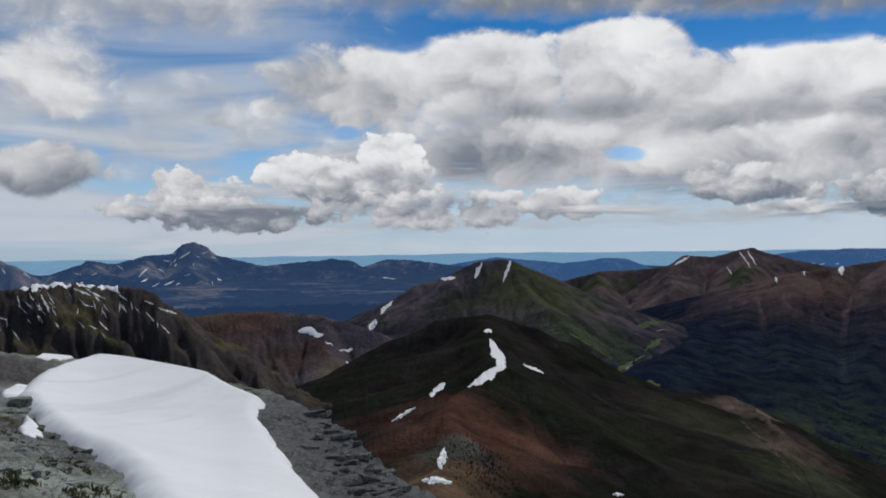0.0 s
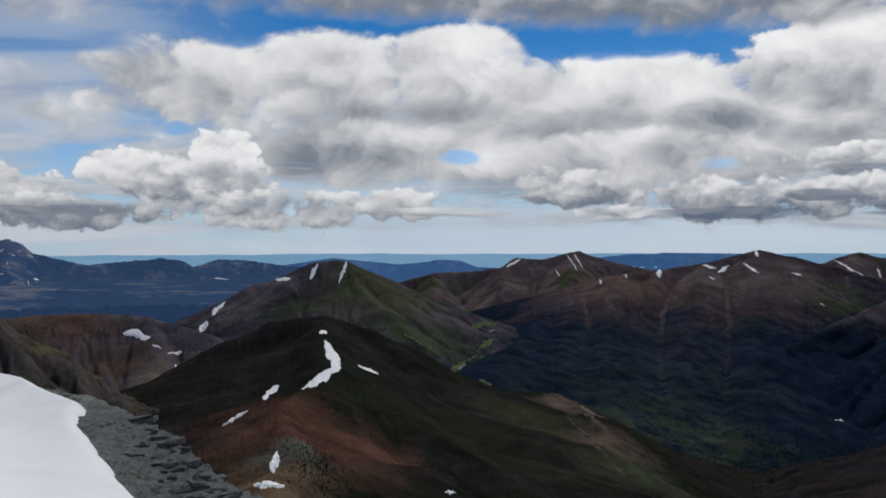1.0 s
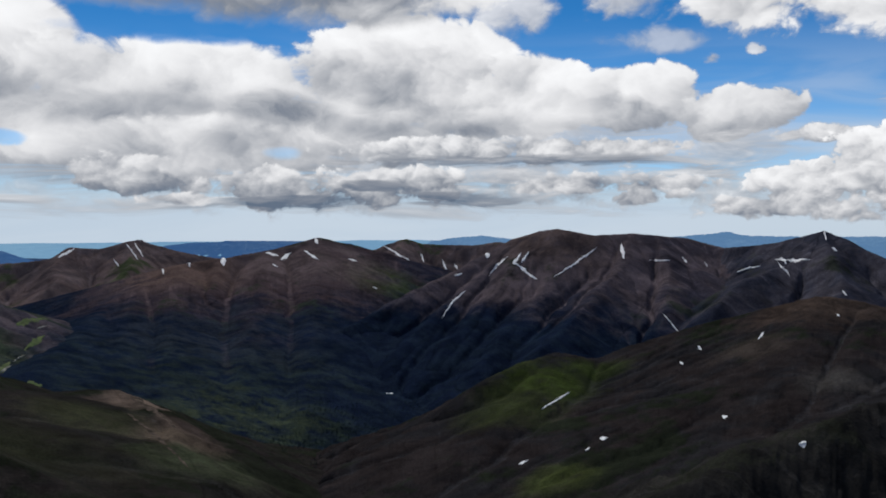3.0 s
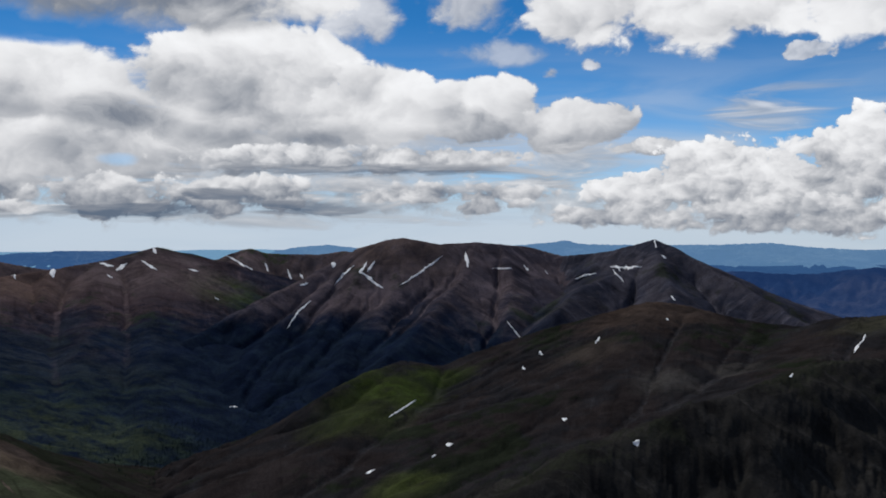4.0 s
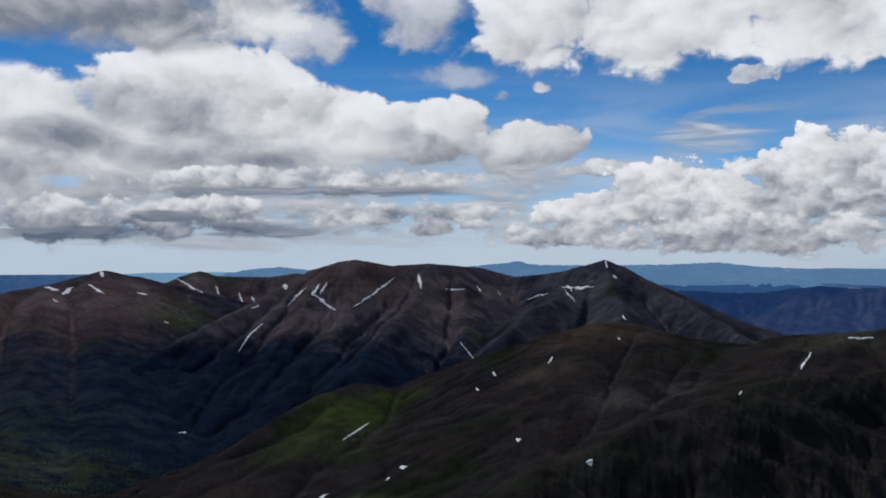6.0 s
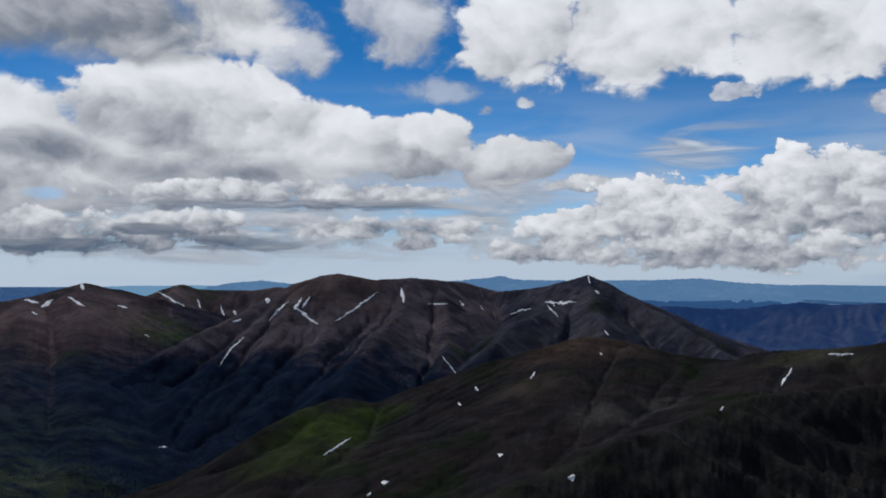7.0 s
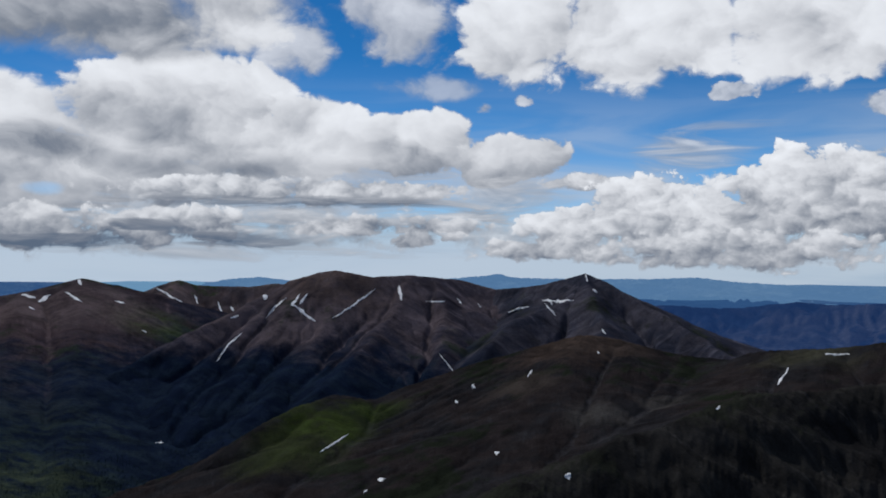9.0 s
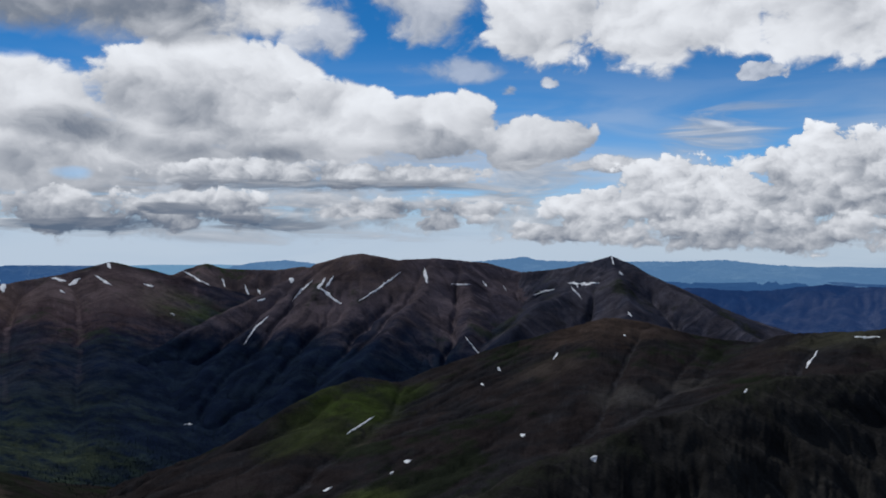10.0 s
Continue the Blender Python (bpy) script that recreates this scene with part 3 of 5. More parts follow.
# dark base colours stand in for cloud shade on the shoulder ridge
shaded_scree = ground_material("shaded_scree", (0.026, 0.021, 0.020), (0.020, 0.019, 0.020), (0.016, 0.019, 0.012), 0.25, 80, chutes=0.7,
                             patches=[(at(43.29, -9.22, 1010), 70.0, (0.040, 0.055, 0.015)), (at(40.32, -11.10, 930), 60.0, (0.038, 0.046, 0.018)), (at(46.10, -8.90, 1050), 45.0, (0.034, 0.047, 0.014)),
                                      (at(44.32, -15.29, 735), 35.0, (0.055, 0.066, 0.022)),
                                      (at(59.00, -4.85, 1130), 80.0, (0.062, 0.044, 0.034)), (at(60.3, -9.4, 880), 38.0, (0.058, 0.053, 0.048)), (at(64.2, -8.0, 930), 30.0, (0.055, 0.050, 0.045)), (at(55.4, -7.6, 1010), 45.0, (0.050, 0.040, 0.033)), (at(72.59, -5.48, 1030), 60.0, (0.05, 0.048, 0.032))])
# near-black colour paints the spur's cloud shadow; nothing casts it
cloud_shade_scree = ground_material("cloud_shade_scree", (0.019, 0.018, 0.017), (0.027, 0.025, 0.022), (0.021, 0.022, 0.016), 0.25, 60)


def slope_scree(name, rock, rock2, grass, trees, lean=0.0):
    # patches of grass and scree also paint in the sunlit upper slopes
    return ground_material(name, rock, rock2, grass, 0.3, 160, trees=trees, lean=lean,
                           patches=[(at(6.13, -3.91, 1780), 140.0, (0.072, 0.080, 0.036)), (at(8.86, -6.34, 1620), 120.0, (0.050, 0.068, 0.032)), (at(11.0, -7.2, 1560), 80.0, (0.070, 0.085, 0.042)),
                                    (at(32.73, -4.54, 2450), 150.0, (0.055, 0.075, 0.027)), (at(-12.34, -5.00, 1270), 80.0, (0.11, 0.066, 0.050)),
                                    (at(-6.85, -8.48, 1130), 40.0, (0.16, 0.125, 0.085)), (at(-16.32, -5.79, 1230), 60.0, (0.095, 0.085, 0.045)), (at(-9.31, -6.75, 1180), 60.0, (0.085, 0.058, 0.045)), (at(-14.67, -4.68, 1280), 60.0, (0.115, 0.080, 0.055)), (at(21.31, -2.91, 2500), 110.0, (0.15, 0.098, 0.072)),
                                    (at(43.67, -1.04, 2330), 190.0, (0.100, 0.072, 0.064)), (at(20.83, -2.73, 2400), 220.0, (0.125, 0.084, 0.070)), (at(28.66, -2.99, 2480), 240.0, (0.105, 0.078, 0.076))],
                           lit_glades=[(at(22.24, -10.98, 1560), 300.0, (0.024, 0.034, 0.030)), (at(27.5, -13.2, 1280), 220.0, (0.028, 0.040, 0.025)), (at(24.0, -12.2, 1350), 160.0, (0.046, 0.056, 0.034)), (at(22.18, -7.44, 1900), 260.0, (0.027, 0.032, 0.042))])


# blue and purple in these rock colours is painted distance haze
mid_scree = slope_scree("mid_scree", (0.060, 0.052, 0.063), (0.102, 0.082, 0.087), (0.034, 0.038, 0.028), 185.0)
# darker copy of the slope scree: cloud shade put into the rock colour
shaded_slope = slope_scree("shaded_slope", (0.038, 0.031, 0.038), (0.068, 0.048, 0.050), (0.030, 0.036, 0.024), 250.0)
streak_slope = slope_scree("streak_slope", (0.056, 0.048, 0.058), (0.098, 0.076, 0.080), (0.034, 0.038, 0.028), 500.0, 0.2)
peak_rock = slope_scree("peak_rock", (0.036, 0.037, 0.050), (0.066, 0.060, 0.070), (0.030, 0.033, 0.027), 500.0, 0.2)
# red scree, dulled a little to suggest haze
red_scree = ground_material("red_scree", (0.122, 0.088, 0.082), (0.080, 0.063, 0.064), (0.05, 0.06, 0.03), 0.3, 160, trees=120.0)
grey_rock = ground_material("grey_rock", (0.075, 0.062, 0.054), (0.050, 0.042, 0.038), (0.085, 0.075, 0.040), 0.42, 60)
forest = ground_material("forest", HAZY_FOREST, HAZY_PINE, (0.05, 0.068, 0.03), 0.15, 120)
# far land glows faintly blue: haze painted as emission, not the ground's own colour
far_land = ground_material("far_land", (0.075, 0.070, 0.062), (0.17, 0.140, 0.112), (0.014, 0.022, 0.034), 0.62, 170, haze_tint=(0.06, 0.125, 0.28), haze_glow=0.30)
deep_blue = ground_material("deep_blue", (0.02, 0.025, 0.035), (0.045, 0.045, 0.05), HAZY_FOREST, 0.4, 250, haze_tint=(0.035, 0.10, 0.32), haze_glow=0.25)
far_blue = ground_material("far_blue", (0.03, 0.04, 0.05), (0.05, 0.06, 0.06), HAZY_FOREST, 0.5, 250, haze_tint=(0.07, 0.18, 0.42), haze_glow=0.42)
far_mist = ground_material("far_mist", (0.03, 0.04, 0.05), (0.05, 0.06, 0.06), HAZY_FOREST, 0.5, 250, haze_tint=(0.165, 0.31, 0.45), haze_glow=0.9)
far_pale = ground_material("far_pale", (0.03, 0.04, 0.05), (0.05, 0.06, 0.06), HAZY_FOREST, 0.5, 250, haze_tint=(0.14, 0.28, 0.48), haze_glow=0.62)

# ---- low ground ----
r = np.concatenate([np.linspace(60, 700, 30), np.linspace(720, 3000, 230), np.linspace(3020, 4950, 70)])
b = np.radians(np.concatenate([np.arange(-30, 82, 0.25), np.arange(82, 330.5, 3)]))
R, B = np.meshgrid(r, b, indexing="ij")
x, y = R * np.sin(B), R * np.cos(B)
ground = tagged(link("ground", np.stack([x.ravel(), y.ravel(), valley(x, y).ravel()], 1), grid_faces(*x.shape), forest),
                "dark forested valley floor with meadows between mountains", "ground", kind="structure")
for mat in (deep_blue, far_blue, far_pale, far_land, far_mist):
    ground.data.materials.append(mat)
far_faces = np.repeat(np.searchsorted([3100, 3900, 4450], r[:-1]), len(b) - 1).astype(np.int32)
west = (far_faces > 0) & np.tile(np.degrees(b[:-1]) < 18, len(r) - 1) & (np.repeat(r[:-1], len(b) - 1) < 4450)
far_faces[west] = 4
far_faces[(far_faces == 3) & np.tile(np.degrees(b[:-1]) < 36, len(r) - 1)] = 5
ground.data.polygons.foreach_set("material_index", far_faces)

# ---- mountains ----
LEFT_CREST = [(2.54, -4.78, 1000), (-0.21, -5.10, 1000), (-3.04, -6.23, 1000), (-6.58, -8.90, 980), (-8.69, -10.26, 960)]
RIGHT_CREST = [(2.54, -4.78, 1000), (5.40, -5.65, 1010), (7.48, -6.52, 1030), (10.88, -8.55, 1040), (14.23, -9.56, 1020), (17.01, -9.48, 1000),
     (19.06, -10.79, 900), (20.60, -12.62, 800), (21.81, -14.71, 700), (22.39, -17.39, 600)]
central = Massif(11, [
    [(-1.83, -18.35, 300), (-1.08, -15.45, 420), (0.02, -13.14, 490), (0.51, -10.95, 560), (1.49, -9.22, 640), (3.34, -7.99, 720), (2.66, -6.32, 850), (2.54, -4.78, 1000)],
    LEFT_CREST,
    RIGHT_CREST,
], steep=0.6, flute=40, depth=2, rough=5, crag=1.2, ribs=[
        [(2.66, -6.32, 850), (7.45, -8.41, 880), (12.22, -9.71, 920), (17.01, -9.54, 995)],
        [(3.34, -7.99, 720), (7.43, -10.12, 760), (12.20, -11.21, 800), (18.90, -10.87, 900)],
        [(1.49, -9.22, 640), (6.01, -12.15, 640), (12.17, -13.52, 680), (20.45, -12.69, 800)],
        [(0.40, -11.12, 555), (4.93, -14.17, 540), (11.81, -15.65, 570), (21.65, -14.79, 700)],
        [(0.02, -13.14, 490), (3.84, -16.80, 450), (11.44, -18.20, 480)],
    ], outer=[LEFT_CREST, RIGHT_CREST])
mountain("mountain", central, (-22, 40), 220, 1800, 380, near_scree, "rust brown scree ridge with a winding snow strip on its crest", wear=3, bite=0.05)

capped = Massif(21, [[(-32.73, -3.65, 640), (-28.54, -2.80, 680), (-25.75, -2.64, 700), (-24.30, -2.37, 700), (-22.52, -2.37, 710), (-20.39, -2.60, 720), (-17.88, -2.95, 720),
                      (-15.97, -4.13, 720), (-15.18, -5.51, 700)]], steep=0.82, reach=2500, flute=34, depth=3.5, rough=12, crag=6)
mountain("mountain", capped, (-40, -2), 420, 1100, 170, grey_rock, "dark craggy mountain with a snow-covered flat top")

basin = Massif(31, [[(-19.83, -6.28, 1200), (-15.65, -4.58, 1300), (-13.33, -4.39, 1300), (-9.96, -4.43, 1300), (-7.90, -4.66, 1300), (-4.79, -5.78, 1250), (-2.35, -7.29, 1200)],
                    [(-7.90, -4.66, 1300), (-6.56, -7.53, 1150), (-7.63, -9.21, 1080)]],
               steep=0.5, flute=70, depth=4, rough=6, crag=1.5)
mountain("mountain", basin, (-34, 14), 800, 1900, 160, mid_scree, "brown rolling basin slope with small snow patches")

streaked = Massif(41, [
    [(-6.55, -6.84, 1800), (-4.61, -5.50, 1820), (-3.36, -4.13, 1850), (-1.58, -2.97, 1880), (0.54, -2.51, 1900), (2.13, -1.55, 1900), (3.72, -1.36, 1900),
     (4.41, -1.48, 1900), (6.15, -2.23, 1900), (7.87, -3.30, 1880)],
    [(4.24, -1.47, 1900), (5.26, -3.55, 1750), (7.49, -5.65, 1600), (10.21, -7.71, 1500)],
    [(0.54, -2.51, 1900), (0.15, -4.89, 1700)],
], steep=0.55, flute=55, depth=9, rough=6, crag=2.5)
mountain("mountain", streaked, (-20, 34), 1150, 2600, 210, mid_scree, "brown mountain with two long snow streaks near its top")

redhead = Massif(51, [
    [(6.83, -2.87, 2900), (9.60, -2.23, 2900), (12.32, -2.08, 2900), (13.65, -1.89, 2900), (14.82, -1.28, 2900), (16.29, -1.40, 2900), (18.54, -0.85, 2900),
     (20.10, -1.43, 2900), (21.63, -1.77, 2900), (24.31, -2.26, 2900)],
    [(18.54, -0.85, 2900), (17.56, -2.92, 2600), (15.60, -4.61, 2450)],
    [(14.82, -1.28, 2900), (13.63, -3.59, 2600), (11.94, -4.96, 2500)],
    [(9.60, -2.23, 2900), (9.57, -4.27, 2500), (10.92, -5.99, 2300)],
    [(6.83, -2.87, 2900), (4.04, -3.19, 2850)],
    [(6.83, -2.87, 2900), (8.04, -3.57, 2650), (9.22, -4.97, 2350)],
], steep=0.6, flute=70, depth=10, rough=5, crag=2.6, major=20)
mountain("mountain", redhead, (-4, 38), 1900, 3600, 190, red_scree, "reddish brown mountain with snow-streaked summit")

dark_big = Massif(61, [
    [(12.23, -7.99, 2050), (14.87, -5.38, 2200), (16.98, -4.33, 2300), (18.73, -3.44, 2350), (20.82, -2.38, 2450), (23.42, -2.01, 2500), (25.98, -1.58, 2600),
     (27.66, -1.29, 2650), (29.15, -0.80, 2700), (30.95, -1.20, 2700), (33.19, -1.75, 2700)],
    [(23.42, -2.01, 2500), (22.39, -4.11, 2200), (21.71, -6.20, 1950), (20.84, -8.97, 1750)],
    [(29.15, -0.80, 2700), (30.63, -2.79, 2450), (32.58, -5.26, 2200), (32.27, -7.26, 2000)],
], steep=0.58, flute=70, depth=10, rough=5, crag=2.6, major=20, ribs=[
        [(16.98, -4.33, 2300), (15.30, -6.20, 1800), (13.30, -7.70, 1500), (12.10, -8.70, 1370)],
        [(18.73, -3.44, 2350), (17.60, -6.20, 1850), (16.40, -8.80, 1480), (15.40, -10.80, 1230)],
        [(20.82, -2.38, 2450), (20.40, -6.00, 1900), (19.80, -9.20, 1500), (19.20, -11.60, 1260)],
        [(25.98, -1.58, 2600), (25.20, -5.20, 2050), (24.40, -8.80, 1620), (23.60, -11.80, 1360)],
        [(29.15, -0.80, 2700), (28.80, -5.00, 2100), (28.40, -9.00, 1650), (28.00, -12.20, 1360)],
    ])
mountain("mountain", dark_big, (2, 48), 1100, 3300, 250, shaded_slope, "brown mountain coloured darker for cloud shade, with forested lower slopes")

twin = Massif(71, [
    [(30.79, -1.97, 3000), (32.26, -1.58, 3000), (33.41, -1.18, 3000), (34.41, -0.88, 3000), (35.41, -1.20, 3000), (38.47, -1.32, 3000), (40.36, -1.09, 3000), (42.62, -1.73, 3000)],
    [(34.41, -0.88, 3000), (33.73, -2.69, 2700), (33.39, -4.72, 2450)],
], steep=0.6, flute=70, depth=10, rough=5, crag=2.6, major=20)
mountain("mountain", twin, (18, 54), 2000, 3600, 170, red_scree, "brown mountain with a green basin and snow patches")

broad = Massif(81, [
    [(30.44, -6.38, 1950), (32.73, -5.45, 2050), (34.39, -4.47, 2100), (37.09, -3.15, 2200), (39.84, -1.72, 2300), (41.23, -0.89, 2350), (42.63, -0.44, 2350),
     (43.85, -0.27, 2350), (46.13, -0.70, 2350), (48.24, -0.56, 2400), (50.00, -0.71, 2450), (51.75, -0.88, 2500), (53.85, -1.41, 2500)],
    [(46.13, -0.70, 2350), (43.14, -3.66, 2150), (41.21, -6.25, 1900), (39.12, -8.96, 1650)],
    [(48.24, -0.56, 2400), (47.88, -2.46, 2200), (46.29, -4.38, 2000), (44.35, -6.29, 1800), (42.60, -8.00, 1650)],
    [(50.00, -0.71, 2450), (50.69, -3.52, 2150), (49.99, -6.31, 1900)],
    [(41.23, -0.89, 2350), (39.32, -2.93, 2200), (36.91, -5.14, 2030), (34.37, -7.46, 1850), (33.03, -9.09, 1720)],
    [(43.32, -0.33, 2350), (41.22, -2.77, 2190), (38.79, -5.52, 1980), (36.05, -8.53, 1740)],
], steep=0.62, flute=60, depth=9, rough=6, crag=2.8, major=24)
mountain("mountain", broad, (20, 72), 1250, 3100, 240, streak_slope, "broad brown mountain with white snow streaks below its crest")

peak = Massif(91, [
    [(53.15, -1.48, 2500), (55.23, -1.31, 2480), (56.95, -1.06, 2450), (59.27, -0.41, 2400), (60.68, -0.89, 2350), (62.01, -1.67, 2300), (63.65, -2.75, 2200),
     (65.26, -3.73, 2100), (66.85, -4.69, 2000), (69.02, -5.61, 1900)],
    [(59.27, -0.41, 2400), (58.15, -2.10, 2250), (55.23, -3.15, 2100), (53.49, -4.91, 1900)],
    [(59.27, -0.41, 2400), (60.35, -3.80, 2000), (60.68, -5.51, 1800)],
], steep=0.62, flute=60, depth=10, rough=5, crag=2.6, major=20)
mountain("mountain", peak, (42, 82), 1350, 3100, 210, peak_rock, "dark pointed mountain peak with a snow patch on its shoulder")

SHOULDER_CREST = [(29.10, -15.61, 880), (31.03, -14.77, 900), (34.34, -13.05, 950), (37.73, -11.12, 980), (39.80, -9.73, 1000), (41.90, -8.54, 1050), (44.00, -7.85, 1100), (45.40, -8.24, 1110),
     (48.22, -8.05, 1140), (51.74, -7.07, 1150), (54.53, -6.15, 1150), (56.95, -4.88, 1150), (59.00, -4.16, 1150), (61.35, -4.40, 1150), (63.00, -4.85, 1150),
     (65.27, -5.30, 1150), (67.79, -5.52, 1150), (69.33, -4.99, 1100), (70.83, -4.78, 1080), (73.40, -4.59, 1050), (77.05, -4.06, 1000)]
shoulder = Massif(101, [
    SHOULDER_CREST,
], steep=0.6, flute=38, depth=7, rough=6, crag=2.6, ribs=[
        [(44.00, -7.85, 1100), (42.59, -10.40, 960), (39.79, -13.03, 850), (37.02, -16.18, 760)],
        [(45.40, -8.24, 1110), (44.69, -11.79, 920), (42.56, -15.75, 740)],
        [(48.22, -8.05, 1140), (47.86, -11.14, 950), (46.08, -15.15, 760)],
        [(51.74, -7.07, 1150), (51.03, -10.11, 950), (49.26, -14.83, 740)],
        [(54.53, -6.15, 1150), (53.83, -9.39, 950), (51.73, -14.48, 730)],
        [(56.95, -4.88, 1150), (55.57, -8.34, 950), (53.83, -12.78, 750)],
        [(59.00, -4.16, 1150), (58.32, -7.94, 930), (56.60, -12.37, 740)],
        [(62.01, -4.56, 1150), (61.01, -7.87, 930), (59.33, -11.61, 760)],
        [(65.27, -5.30, 1150), (63.98, -7.77, 950)],
        [(70.83, -4.78, 1080), (69.02, -7.24, 900), (66.23, -9.00, 800)],
        [(73.40, -4.59, 1050), (72.60, -7.37, 860), (71.44, -9.65, 740)],
    ], outer=[SHOULDER_CREST])
mountain("mountain", shoulder, (16, 84), 420, 1800, 300, shaded_scree, "brown ridge coloured dark for cloud shade, with a bright green grassy shoulder", wear=8, bite=0.1)

spur = Massif(111, [
    [(52.03, -15.48, 380), (54.81, -13.65, 420), (59.29, -11.71, 450), (61.66, -10.17, 480), (65.00, -9.34, 520), (66.95, -8.29, 560), (69.82, -7.40, 600), (72.88, -6.99, 640), (77.24, -6.27, 680)],
], steep=0.6, flute=35, depth=5, rough=8, crag=3)
mountain("mountain", spur, (44, 82), 230, 900, 150, cloud_shade_scree, "rocky spur coloured nearly black for cloud shadow")

mesa = Massif(121, [
    [(-23.11, -1.77, 3700), (-20.98, -1.07, 3700), (-19.74, -1.27, 3700), (-17.84, -0.81, 3700), (-16.56, -0.74, 3700), (-15.91, -0.68, 3700), (-15.09, -0.63, 3700), (-14.33, -0.71, 3700), (-13.77, -0.86, 3700),
     (-12.27, -1.20, 3700), (-10.93, -1.53, 3700), (-8.53, -1.34, 3700), (-6.80, -1.20, 3700), (-5.83, -1.35, 3700), (-5.07, -1.75, 3700), (-3.31, -1.29, 3700), (-1.56, -1.42, 3700), (0.55, -1.74, 3700), (4.06, -1.96, 3700)],
    [(-15.09, -0.63, 3700), (-15.60, -1.77, 3300), (-13.97, -2.83, 3000), (-11.64, -3.58, 2800)],
    [(-12.30, -2.54, 3200), (-9.93, -2.77, 3000), (-7.87, -3.06, 2900), (-5.81, -4.08, 2700)],
    [(-20.98, -1.07, 3700), (-21.30, -1.95, 3300), (-18.51, -2.37, 3000)],
    [(-11.95, -1.65, 3500), (-9.23, -1.71, 3450), (-6.47, -2.04, 3400), (-3.68, -2.44, 3300), (-0.88, -2.95, 3200)],
    [(-23.11, -1.90, 3300), (-20.68, -1.77, 3200), (-19.29, -2.08, 3100)],
    [(-3.31, -1.29, 3700), (-5.08, -2.35, 3400), (-7.87, -2.64, 3200)],
    [(-17.84, -0.81, 3700), (-18.66, -2.36, 3200), (-16.60, -3.09, 2900)],
    [(-12.27, -1.20, 3700), (-10.94, -2.40, 3300)],
    [(-22.00, -2.75, 2750), (-18.00, -3.05, 2650), (-12.50, -3.00, 2650), (-8.00, -3.25, 2600), (-3.50, -3.35, 2550), (0.50, -3.70, 2500)],
    [(-12.50, -3.00, 2650), (-11.20, -3.90, 2400)],
    [(-5.50, -3.30, 2580), (-4.60, -4.10, 2350)],
], steep=0.5, flute=70, depth=24, rough=16, crag=7,
    cliffs=[([(-15.90, -0.14, 3690), (-15.08, -0.05, 3690), (-14.39, -0.34, 3690)], 1.5, 120), ([(-6.87, -1.16, 3690), (-5.90, -1.32, 3690)], 1.6, 60), ([(-21.22, -1.04, 3690), (-20.48, -1.09, 3690)], 1.3, 60)])
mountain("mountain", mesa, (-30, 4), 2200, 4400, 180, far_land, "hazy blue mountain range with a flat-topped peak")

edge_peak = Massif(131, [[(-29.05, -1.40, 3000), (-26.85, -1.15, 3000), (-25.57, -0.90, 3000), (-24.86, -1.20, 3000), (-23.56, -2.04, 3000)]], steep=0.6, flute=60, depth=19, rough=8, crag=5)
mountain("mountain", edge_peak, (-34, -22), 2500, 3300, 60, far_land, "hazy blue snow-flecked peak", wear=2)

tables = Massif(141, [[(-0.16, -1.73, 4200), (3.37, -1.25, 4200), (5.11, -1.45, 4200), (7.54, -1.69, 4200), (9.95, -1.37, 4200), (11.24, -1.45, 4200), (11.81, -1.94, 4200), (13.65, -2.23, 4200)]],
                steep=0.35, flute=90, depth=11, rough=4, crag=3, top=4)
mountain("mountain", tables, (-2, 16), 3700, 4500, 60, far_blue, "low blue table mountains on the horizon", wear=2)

plateau = Massif(151, [[(20.10, -1.23, 4700), (21.64, -1.05, 4700), (25.71, -0.99, 4700), (28.65, -1.01, 4700), (23.71, -0.96, 4700), (31.12, -1.16, 4700)]],
                 steep=0.3, flute=90, depth=5, rough=2, crag=1, top=4)
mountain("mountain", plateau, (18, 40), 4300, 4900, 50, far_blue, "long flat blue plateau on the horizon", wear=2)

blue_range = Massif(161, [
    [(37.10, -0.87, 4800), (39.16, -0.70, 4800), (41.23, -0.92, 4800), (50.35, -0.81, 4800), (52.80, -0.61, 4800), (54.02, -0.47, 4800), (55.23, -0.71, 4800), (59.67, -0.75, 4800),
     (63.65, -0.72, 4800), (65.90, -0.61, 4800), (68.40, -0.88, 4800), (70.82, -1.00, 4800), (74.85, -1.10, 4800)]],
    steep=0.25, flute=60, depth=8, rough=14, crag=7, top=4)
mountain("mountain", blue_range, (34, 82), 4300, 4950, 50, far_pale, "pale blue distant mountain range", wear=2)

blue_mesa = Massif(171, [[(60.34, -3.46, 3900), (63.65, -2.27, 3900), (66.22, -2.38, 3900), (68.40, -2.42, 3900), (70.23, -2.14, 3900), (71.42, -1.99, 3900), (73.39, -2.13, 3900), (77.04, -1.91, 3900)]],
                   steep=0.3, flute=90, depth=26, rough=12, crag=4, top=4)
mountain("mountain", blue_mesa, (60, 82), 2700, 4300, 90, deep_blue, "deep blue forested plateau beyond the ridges")


